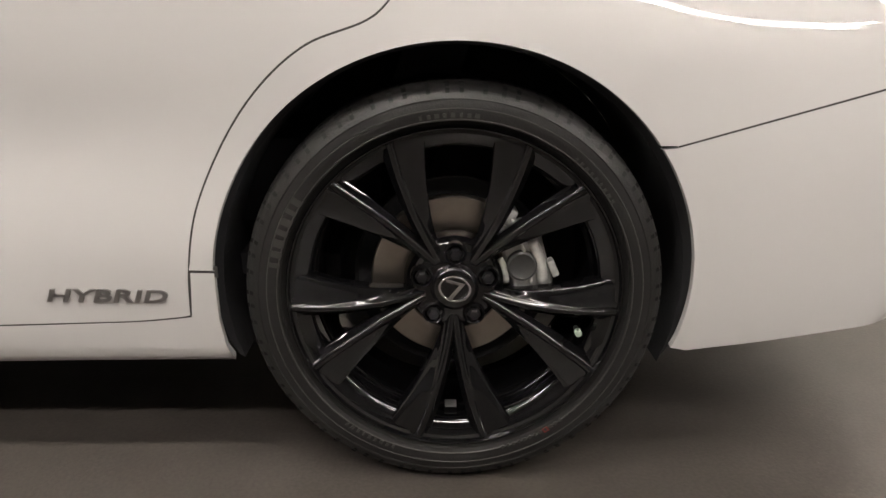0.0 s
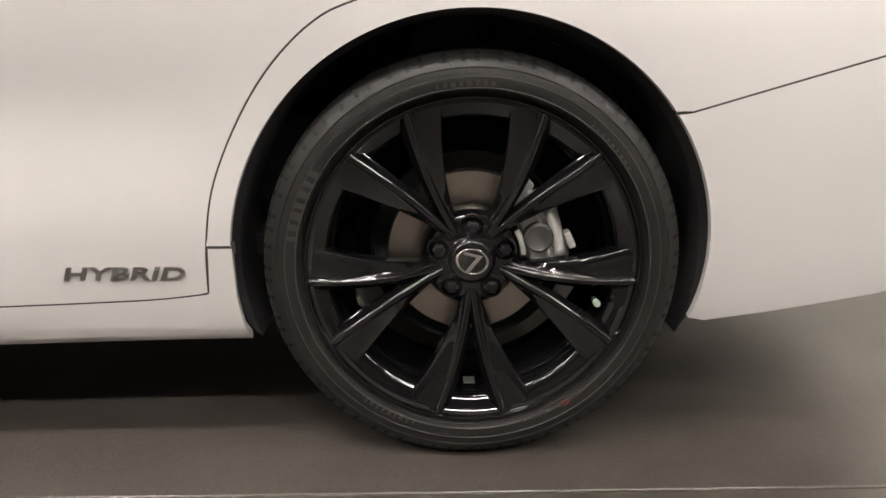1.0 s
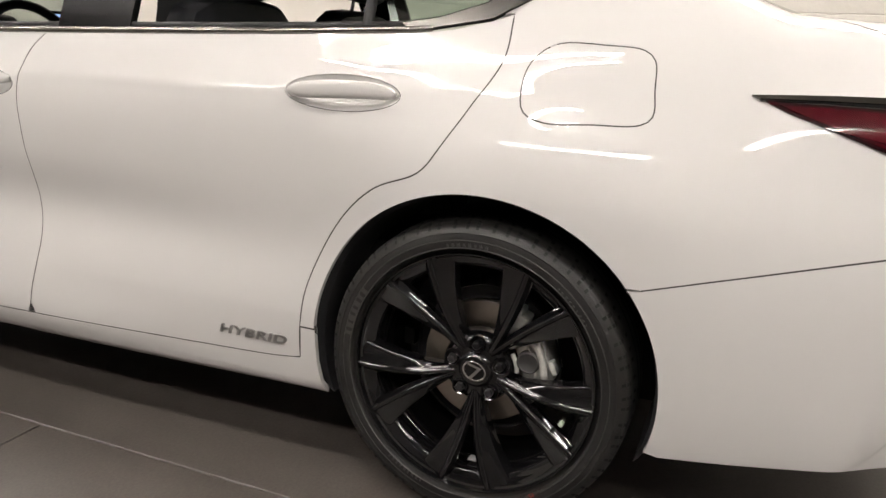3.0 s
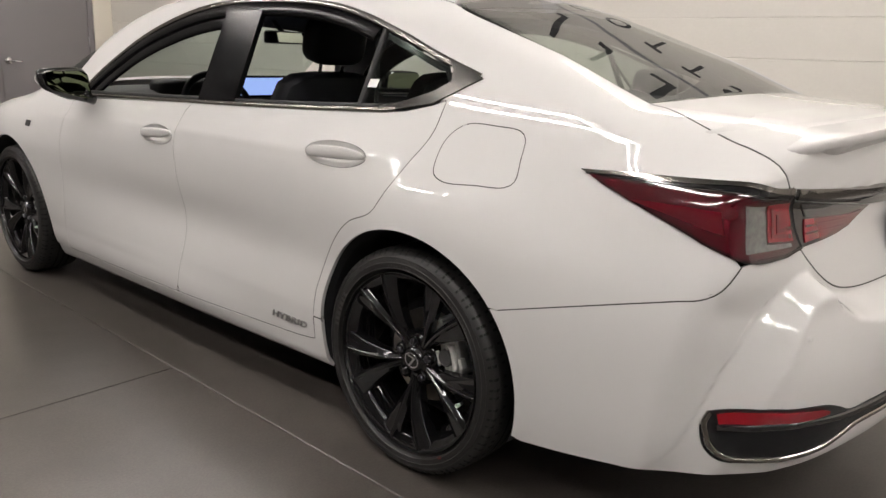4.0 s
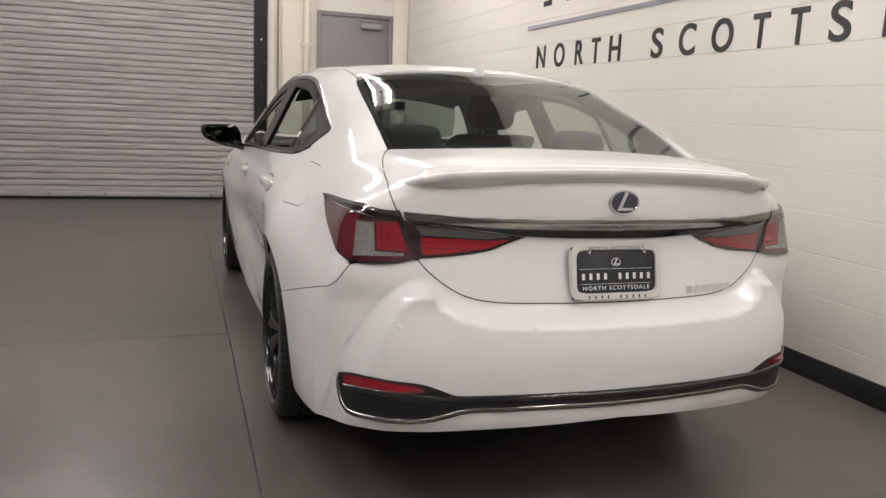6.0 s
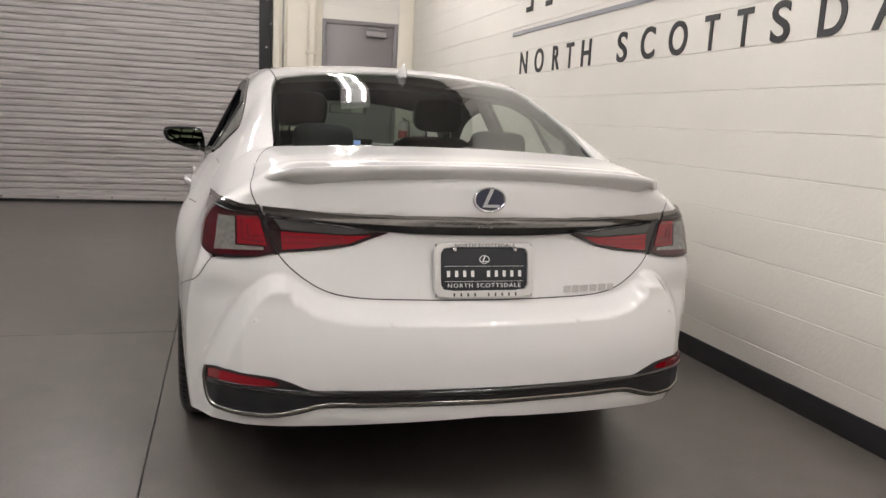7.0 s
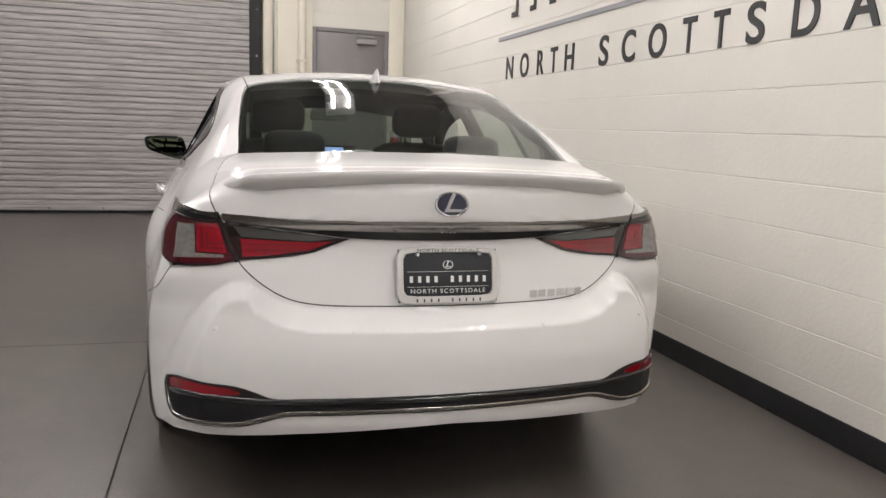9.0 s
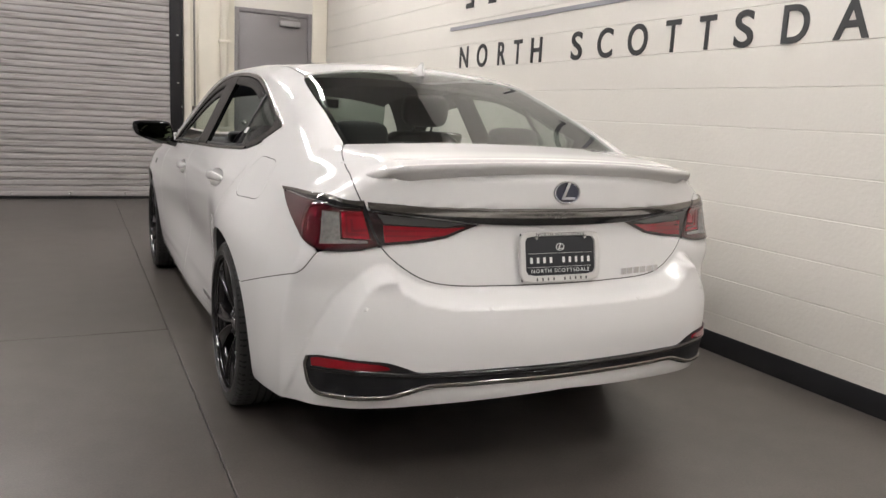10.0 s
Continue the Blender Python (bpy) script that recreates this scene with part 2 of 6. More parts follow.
def curve(pts, step=0.012, closed=False):
    """A smooth dense line through the points (Catmull-Rom)."""
    p = np.array(pts, float)
    n = len(p)
    out = []
    for i in range(n if closed else n - 1):
        a, b = p[i], p[(i + 1) % n]
        pre = p[i - 1] if (closed or i > 0) else 2 * a - b
        post = p[(i + 2) % n] if (closed or i + 2 < n) else 2 * b - a
        k = max(2, int(np.linalg.norm(b - a) / step))
        la, lb, lc = (max(np.linalg.norm(q - w), 1e-6) ** 0.5 for q, w in ((a, pre), (b, a), (post, b)))
        ta = ((a - pre) / la - (b - pre) / (la + lb) + (b - a) / lb) * lb
        tb = ((b - a) / lb - (post - a) / (lb + lc) + (post - b) / lc) * lb
        for j in range(k):
            u = j / k
            out.append((2 * u ** 3 - 3 * u ** 2 + 1) * a + (u ** 3 - 2 * u ** 2 + u) * ta + (-2 * u ** 3 + 3 * u ** 2) * b + (u ** 3 - u ** 2) * tb)
    if not closed:
        out.append(p[-1])
    return np.array(out)


def straight(pts, step=0.012, closed=True):
    p = np.array(pts, float)
    out = []
    for i in range(len(p) if closed else len(p) - 1):
        a, b = p[i], p[(i + 1) % len(p)]
        k = max(1, int(np.linalg.norm(b - a) / step))
        if np.linalg.norm(b - a) > 1e-5 or not closed:
            out += [a + (b - a) * j / k for j in range(k)]
    if not closed:
        out.append(p[-1])
    return np.array(out)


def monotone(xs, ys, x):
    """Smooth interpolation of a table without overshoot; ys may hold rows."""
    xs, ys = np.array(xs, float), np.array(ys, float)
    h = np.diff(xs)
    shape = (-1,) + (1,) * (ys.ndim - 1)
    d = np.diff(ys, axis=0) / h.reshape(shape)
    m = np.zeros_like(ys)
    same = d[1:] * d[:-1] > 0
    m[1:-1] = np.where(same, 2 * d[1:] * d[:-1] / np.where(same, d[1:] + d[:-1], 1), 0)
    m[0], m[-1] = d[0], d[-1]
    x = np.clip(x, xs[0], xs[-1])
    i = np.clip(np.searchsorted(xs, x) - 1, 0, len(xs) - 2)
    u = (x - xs[i]) / h[i]
    if ys.ndim == 2:
        u = u[:, None]
    hh = h[i].reshape((-1,) + (1,) * (ys.ndim - 1))
    return (2 * u ** 3 - 3 * u ** 2 + 1) * ys[i] + (u ** 3 - 2 * u ** 2 + u) * hh * m[i] + (3 * u ** 2 - 2 * u ** 3) * ys[i + 1] + (u ** 3 - u ** 2) * hh * m[i + 1]


# ---- the car's outer form: rear axle at y = 0, nose towards +y ----
HEIGHTS = (0.15, 0.25, 0.40, 0.55, 0.70, 0.80, 0.90, 1.00, 1.10, 1.20, 1.35, 1.46)
STATIONS = (-1.20, -0.85, -0.50, 0.0, 0.45, 1.25, 2.87, 3.85)
HALF_WIDTHS = (
    (0.76, 0.80, 0.82, 0.825, 0.812, 0.796, 0.780, 0.60, 0.50, 0.45, 0.40, 0.36),
    (0.79, 0.835, 0.85, 0.852, 0.838, 0.812, 0.797, 0.672, 0.58, 0.52, 0.45, 0.38),
    (0.84, 0.868, 0.885, 0.891, 0.880, 0.846, 0.804, 0.745, 0.672, 0.595, 0.515, 0.42),
    (0.86, 0.885, 0.908, 0.924, 0.936, 0.921, 0.862, 0.799, 0.732, 0.656, 0.550, 0.46),
    (0.862, 0.884, 0.899, 0.889, 0.902, 0.904, 0.882, 0.830, 0.772, 0.715, 0.625, 0.55),
    (0.862, 0.909, 0.896, 0.872, 0.896, 0.899, 0.876, 0.843, 0.795, 0.745, 0.668, 0.61),
    (0.862, 0.890, 0.922, 0.940, 0.945, 0.918, 0.865, 0.79, 0.71, 0.63, 0.52, 0.44),
    (0.80, 0.83, 0.85, 0.84, 0.81, 0.75, 0.66, 0.54, 0.44, 0.38, 0.30, 0.25),
)


# the same widths at close heights, eased so that reflections run without kinks
FINE = np.arange(0.13, 1.4801, 0.02)
_raw = monotone(HEIGHTS, np.array(HALF_WIDTHS).T, np.clip(FINE, HEIGHTS[0], HEIGHTS[-1]))
_pad = np.concatenate([2 * _raw[:1] - _raw[4:0:-1], _raw, 2 * _raw[-1:] - _raw[-2:-6:-1]])
_ease = np.exp(-0.5 * (np.arange(-4, 5) / 1.2) ** 2)
WIDTHS = sum(w * _pad[i:i + len(FINE)] for i, w in enumerate(_ease / _ease.sum()))


def half_width(y, z):
    crease = np.clip((y + 0.15) / 0.4, 0, 1) * np.clip((2.9 - y) / 0.6, 0, 1)
    k_z = z - (0.905 - 0.022 * np.clip(y, 0, 2.4))
    rows = monotone(FINE, WIDTHS, z)          # one row of stations per point
    ys = np.array(STATIONS)
    y = np.clip(y, ys[0], ys[-1])
    h = np.diff(ys)
    d = np.diff(rows, axis=1) / h
    m = np.zeros_like(rows)
    same = d[:, 1:] * d[:, :-1] > 0
    m[:, 1:-1] = np.where(same, 2 * d[:, 1:] * d[:, :-1] / np.where(same, d[:, 1:] + d[:, :-1], 1), 0)
    m[:, 0], m[:, -1] = d[:, 0], d[:, -1]
    i = np.clip(np.searchsorted(ys, y) - 1, 0, len(ys) - 2)
    u, k = (y - ys[i]) / h[i], np.arange(len(y))
    ridge = 0.012 * crease * np.exp(-np.sqrt(k_z ** 2 + 0.004 ** 2) / 0.055)
    return ridge + (2 * u ** 3 - 3 * u ** 2 + 1) * rows[k, i] + (u ** 3 - 2 * u ** 2 + u) * h[i] * m[k, i] + (3 * u ** 2 - 2 * u ** 3) * rows[k, i + 1] + (u ** 3 - u ** 2) * h[i] * m[k, i + 1]


def smooth_max(a, b, k):
    h = np.clip(k - np.abs(a - b), 0, None) / k
    return np.maximum(a, b) + h * h * k / 4


def tail(a, z):
    """Where the rear face stands, by distance from the middle and height."""
    y = monotone((0.12, 0.20, 0.27, 0.36, 0.50, 0.69, 0.84, 0.885, 0.93, 1.0, 1.06, 1.12),
                 (-0.86, -0.95, -1.01, -1.05, -1.06, -1.028, -0.993, -1.0, -1.032, -1.03, -1.01, -0.97), z)
    bow = monotone((0.3, 0.65, 0.78, 0.86, 0.93), (0.25, 0.25, 0.19, 0.21, 0.28), z)
    corner = monotone((0.35, 0.52, 0.62, 0.75, 0.85), (0.85, 0.75, 0.42, 0.15, 0.15), z)
    edge = (0.0, 0.38, 0.47, 0.54, 0.585, 0.62, 0.68, 0.74, 0.78, 0.81, 0.83, 0.87)
    high = (0.668, 0.670, 0.684, 0.722, 0.752, 0.748, 0.710, 0.642, 0.572, 0.49, 0.40, 0.15)
    brim = monotone(edge, high, a)
    lean = (monotone(edge, high, a + 0.012) - monotone(edge, high, np.clip(a - 0.012, 0, None))) / 0.024
    d = (brim - z) / np.sqrt(1 + lean ** 2)
    u = np.clip(d / (0.055 + 0.06 * np.clip((a - 0.66) / 0.12, 0, 1)), 0, 1)
    # sharp crease down the corner: the face inside it starts a little recessed
    v = np.clip(d / 0.015, 0, 1)
    crease = 0.010 * np.clip((a - 0.52) / 0.12, 0, 1) * v * v * (3 - 2 * v) * np.exp(-np.clip(d, 0, None) / 0.07) * np.clip((0.79 - z) / 0.05, 0, 1)
    return y + bow * a ** 2 + corner * np.clip(a - 0.55, 0, None) ** 2 - 0.072 * (1 - 0.5 * np.clip((a - 0.70) / 0.12, 0, 1)) * u * u * (3 - 2 * u) + crease


def top(a, y):
    w = np.clip(1 - np.abs(y + 0.58) / 0.35, 0, 1)
    z = monotone((-1.25, -0.95, -0.591, -0.583, -0.574, -0.35, -0.1, 0.1, 0.22, 0.45, 0.9, 1.4, 1.75, 2.0, 2.4, 2.8, 3.2, 3.6, 3.9),
                 (1.055, 1.080, 1.1072, 1.1079, 1.1108, 1.190, 1.283, 1.356, 1.392, 1.431, 1.451, 1.449, 1.420, 1.368, 1.20, 1.02, 0.95, 0.86, 0.70), y - 0.17 * a ** 2 * w * w * (3 - 2 * w))
    crown = monotone((-1.2, -0.6, -0.3, 0.3, 1.6, 2.6, 3.9), (0.13, 0.055, 0.07, 0.12, 0.14, 0.12, 0.12), y)
    return z - crown * a ** 2


def form(p):
    a, y, z = np.abs(p[:, 0]), p[:, 1], p[:, 2]
    f = a - half_width(y, z)
    f = smooth_max(f, (z - top(a, y)) * 0.9, 0.06)
    f = smooth_max(f, tail(a, z) - y, 0.055)
    f = smooth_max(f, y - (3.84 - 0.35 * a ** 2), 0.15)
    return smooth_max(f, 0.185 - 0.02 * np.clip(y - 0.4, 0, 2.4) + 0.09 * np.clip((-0.35 - y) / 0.7, 0, 1) - z, 0.03)


def gradient(p):
    e = 0.002
    g = np.stack([form(p + e * np.eye(3)[i]) - form(p - e * np.eye(3)[i]) for i in range(3)], 1)
    return g / np.linalg.norm(g, axis=1)[:, None]


def settle(pts):
    """Moves points onto the form."""
    p = np.array(pts, float)
    for _ in range(6):
        p = p - np.clip(form(p), -0.05, 0.05)[:, None] * gradient(p)
    return p


def cast(origin, way, reach=1.6, steps=48):
    """First meeting of rays with the form."""
    lo = np.zeros(len(origin))
    prev = np.zeros(len(origin))
    done = np.zeros(len(origin), bool)
    hi = np.full(len(origin), reach)
    for s in range(1, steps + 1):
        t = np.full(len(origin), reach * s / steps)
        inside = form(origin + t[:, None] * way) < 0
        fresh = inside & ~done
        hi[fresh], lo[fresh] = t[fresh], prev[fresh]
        done |= inside
        prev = t
    for _ in range(16):
        mid = (lo + hi) / 2
        inside = form(origin + mid[:, None] * way) < 0
        hi, lo = np.where(inside, mid, hi), np.where(inside, lo, mid)
    return origin + hi[:, None] * way


# three ways of unrolling the form; side: (s, z), s = y ahead of the rear axle and wraps round the tail behind it
AXIS_Y, TURN = -0.15, 0.8


def to_side(p):
    p = np.atleast_2d(np.array(p, float))
    a, y = np.abs(p[:, 0]), p[:, 1]
    return np.stack([np.where(y > AXIS_Y, y, AXIS_Y - TURN * np.arctan2(AXIS_Y - y, a)), p[:, 2]], 1)


def on_side(q):
    s, z = q[:, 0], q[:, 1]
    psi = np.clip((AXIS_Y - s) / TURN, 0, None)
    way = np.stack([-np.cos(psi), np.sin(psi), 0 * s], 1)
    origin = np.stack([0 * s, np.maximum(s, AXIS_Y), z], 1) - 1.55 * way
    return cast(origin, way)


def to_top(p):
    return np.atleast_2d(np.array(p, float))[:, :2]


def on_top(q):
    origin = np.stack([q[:, 0], q[:, 1], 0 * q[:, 0] + 1.9], 1)
    return cast(origin, np.tile((0.0, 0.0, -1.0), (len(q), 1)), 1.3)


def to_tail(p):
    p = np.atleast_2d(np.array(p, float))
    return np.stack([p[:, 0], (p[:, 1] + p[:, 2]) * 0.70711], 1)


def on_tail(q):
    d = 0.70711
    origin = np.stack([q[:, 0], q[:, 1] * d - 1.9 * d, q[:, 1] * d + 1.9 * d], 1)
    return cast(origin, np.tile((0.0, d, -d), (len(q), 1)), 1.9, 60)


def inside(poly, q):
    x, y = q[:, 0], q[:, 1]
    r = np.zeros(len(q), bool)
    a = poly
    b = np.roll(poly, -1, axis=0)
    for (x0, y0), (x1, y1) in zip(a, b):
        if y0 != y1:
            r ^= ((y0 > y) != (y1 > y)) & (x < (x1 - x0) * (y - y0) / (y1 - y0) + x0)
    return r


def shrink(poly, d):
    """The outline moved inwards by d."""
    e = np.roll(poly, -1, axis=0) - np.roll(poly, 1, axis=0)
    area = 0.5 * np.sum(poly[:, 0] * np.roll(poly[:, 1], -1) - poly[:, 1] * np.roll(poly[:, 0], -1))
    n = np.stack([-e[:, 1], e[:, 0]], 1) * (1 if area > 0 else -1)
    return poly + d * n / np.maximum(np.linalg.norm(n, axis=1), 1e-9)[:, None]


def skin(outline, onto, grid=0.02, gap=0.0, thick=0.012, lift=0.0, holes=(), middle=None):
    """A shell of the form inside an outline: verts, faces, normals, on the car's left side (x < 0) for side outlines."""
    from mathutils.geometry import delaunay_2d_cdt
    outline = straight(outline, grid * 1.2)
    loops = [shrink(outline, gap)] + [shrink(np.array(h, float), -gap) for h in holes]
    if middle is not None:          # the outline runs up to the car's middle plane
        near = np.abs(outline[:, 0] - middle) < 0.003
        loops[0][near, 0] = middle
    lo, hi = loops[0].min(0), loops[0].max(0)
    gx, gy = np.meshgrid(np.arange(lo[0] + grid / 2, hi[0], grid), np.arange(lo[1] + grid / 2, hi[1], grid))
    gx = gx + (np.arange(gx.shape[0])[:, None] % 2) * grid / 2
    pts = np.stack([gx.ravel(), gy.ravel()], 1)
    keep = inside(loops[0], pts)
    for h in loops[1:]:
        keep &= ~inside(h, pts)
    pts = pts[keep]
    for l in loops:
        near = np.full(len(pts), 9.0)
        for i in range(0, len(l)):
            near = np.minimum(near, np.abs(pts - l[i]).max(1))
        pts = pts[near > grid * 0.42]
    co, edges, k = [], [], 0
    for l in loops:
        co += [tuple(v) for v in l]
        edges += [(k + i, k + (i + 1) % len(l)) for i in range(len(l))]
        k += len(l)
    co += [tuple(v) for v in pts]
    v2, e2, f2, _, _, _ = delaunay_2d_cdt([Vector(v) for v in co], edges, [], 0, 1e-7)
    v2 = np.array([tuple(v) for v in v2])
    f2 = np.array([f for f in f2 if len(f) == 3])
    c = v2[f2].mean(1)
    ok = inside(loops[0], c)
    for h in loops[1:]:
        ok &= ~inside(h, c)
    f2 = f2[ok]
    p = onto(v2)
    n = gradient(p)
    p = p + lift * n
    a, b, c3 = p[f2[:, 0]], p[f2[:, 1]], p[f2[:, 2]]
    wrong = np.einsum("ij,ij->i", np.cross(b - a, c3 - a), n[f2[:, 0]]) < 0
    f2[wrong] = f2[wrong][:, ::-1]
    count = {}
    for f in f2:
        for i in range(3):
            count[(f[i], f[(i + 1) % 3])] = 1
    rim = [(i, j) for (i, j) in count if (j, i) not in count]
    verts, faces, normals = list(p), [tuple(f) for f in f2], list(n)
    if thick:
        for i, j in rim:
            k = len(verts)
            out = np.cross(p[j] - p[i], n[i])
            out = out / max(np.linalg.norm(out), 1e-9)
            verts += [p[i], p[j], p[j] - thick * n[j], p[i] - thick * n[i]]
            normals += [out] * 4
            faces.append((k, k + 3, k + 2, k + 1))
    return np.array(verts), faces, np.array(normals)


def panel(name, outline, onto, mat, parent, sides=(-1,), label="", **kw):
    """One shell, for the left (-1), the right (1) or both sides."""
    v, f, n = skin(outline, onto, **kw)
    made = []
    for side in sides:
        sv = v * np.array((side, 1, 1))
        sn = n * np.array((side, 1, 1))
        ff = [g[::-1] for g in f] if side == -1 else f
        made.append(link_mesh(name, sv, ff, mat, parent, label, smooth=True, normals=sn))
    return made


def ribbon(name, pts, width, mat, parent, sides=(-1, 1), lift=-0.0008, label="", thick=0.0, rail=None):
    """A band of the given width that follows a line on the form."""
    p = settle(pts)
    n = gradient(p)
    d = np.gradient(p, axis=0)
    d /= np.linalg.norm(d, axis=1)[:, None]
    w = np.cross(d, n)
    w /= np.linalg.norm(w, axis=1)[:, None]
    width = np.broadcast_to(np.array(width, float), (len(p),))[:, None]
    k = len(p)
    prof = [(-0.5, lift), (0.5, lift)] if not thick else [(-0.5, lift - thick), (-0.5, lift - thick * 0.3), (-0.32, lift), (0.32, lift), (0.5, lift - thick * 0.3), (0.5, lift - thick)]
    v = np.concatenate([p + u * width * w + l * n for u, l in prof])
    f = [(r * k + i, r * k + i + 1, (r + 1) * k + i + 1, (r + 1) * k + i) for r in range(len(prof) - 1) for i in range(k - 1)]
    made = []
    for side in sides:
        sv = v * np.array((side, 1, 1))
        ob = link_mesh(name, sv, f if side == -1 else [g[::-1] for g in f], mat, parent, label, smooth=bool(thick))
        made.append(ob)
    return made


# ---- the room ----
def structure(ob, label, category):
    return tagged(ob, label, category, kind="structure")


COURSE = 0.2032
SHUTTER_L, SHUTTER_R, SHUTTER_H = -5.2, -0.335, 3.55
DOOR_L, DOOR_R, DOOR_H = 0.478, 1.498, 2.455


# tones of the unseen walls, darkened so that glossy parts reflect a dark surround
WALL_DIM = surface("unseen_wall_dark", (0.07, 0.068, 0.066), 0.6, vary=0.05, scale=1.5)
WALL_MID = surface("unseen_wall_grey", (0.26, 0.25, 0.24), 0.6, vary=0.05, scale=1.5)


def room():
    base = structure(box("floor", (LX - 0.2, BY - 0.2, GZ - 0.12), (WX + 0.2, FY + 0.6, GZ - 0.006), BASE), "sealed grey-brown concrete floor with thin joints", "floor")
    for x0, x1, y0, y1 in ((LX, -4.68, BY, 1.14), (LX, -4.68, 1.14, FY + 0.5), (-4.68, -1.01, BY, 1.14), (-4.68, -1.01, 1.14, FY + 0.5), (-1.01, WX + 0.1, BY, 1.14 - 3.7), (-1.01, WX + 0.1, 1.14 - 3.7, FY + 0.5)):
        box("slab", (x0 + 0.002, y0 + 0.002, GZ - 0.1), (x1 - 0.002, y1 - 0.002, GZ), FLOOR, base, bevel=0.0025, seg=1)
    structure(box("ceiling", (LX - 0.2, BY - 0.2, CZ), (WX + 0.2, FY + 0.6, CZ + 0.15), CEILING), "plain dark painted ceiling deck over the bay", "ceiling")
    structure(box("wall_west", (LX - 0.2, BY - 0.2, GZ - 0.02), (LX, FY + 0.6, CZ), WALL_DIM), "unseen wall added on the open side, toned dark for reflections", "wall")
    structure(box("wall_south", (LX, BY - 0.2, GZ - 0.02), (WX + 0.012, BY, CZ), WALL_MID), "unseen wall added at the back, toned mid grey for reflections", "wall")
    east = structure(box("wall_east", (WX + 0.0035, BY - 0.2, GZ - 0.02), (WX + 0.2, FY + 0.6, CZ), WALL), "cream painted concrete block wall with thin flush joints", "wall")
    k = 0
    while k * COURSE < CZ:
        z0, z1 = k * COURSE, min((k + 1) * COURSE, CZ)
        box("course", (WX, BY, z0 + 0.0016), (WX + 0.05, FY, z1 - 0.0016), WALL, east, bevel=0.003, seg=1)
        k += 1
    structure(box("baseboard", (WX - 0.006, BY, GZ), (WX + 0.01, FY, 0.102), BASE, bevel=0.002), "black vinyl base strip along the block wall", "baseboard")
    # wall with the shutter opening and the door opening
    north = structure(new("wall_north"), "cream painted block wall with a shutter and a steel door", "wall")
    for x0, x1, z0, z1 in ((SHUTTER_R + 0.02, DOOR_L, GZ - 0.02, DOOR_H), (DOOR_R, WX, GZ - 0.02, DOOR_H), (SHUTTER_R + 0.02, WX, DOOR_H, CZ), (LX, SHUTTER_L - 0.02, GZ - 0.02, CZ), (SHUTTER_L - 0.02, SHUTTER_R + 0.02, SHUTTER_H, CZ)):
        box("wall_piece", (x0, FY + 0.004, z0), (x1, FY + 0.2, z1), WALL, north)
    k = 0
    while k * COURSE < CZ:
        z0, z1 = k * COURSE + 0.0022, min((k + 1) * COURSE, CZ) - 0.0022
        spans = [(SHUTTER_R + 0.02, WX)] if z0 > DOOR_H else [(SHUTTER_R + 0.02, DOOR_L - 0.001), (DOOR_R + 0.001, WX)]
        for x0, x1 in spans:
            box("course", (x0, FY, z0), (x1, FY + 0.03, z1 if z0 > DOOR_H or z1 < DOOR_H else DOOR_H), WALL, north, bevel=0.003, seg=1)
        k += 1
    for x0, x1 in ((-0.10, DOOR_L - 0.005), (DOOR_R + 0.005, WX - 0.007)):
        structure(box("baseboard", (x0, FY - 0.008, GZ), (x1, FY + 0.001, 0.102), BASE, bevel=0.002), "black vinyl base strip on the end wall", "baseboard")


room()


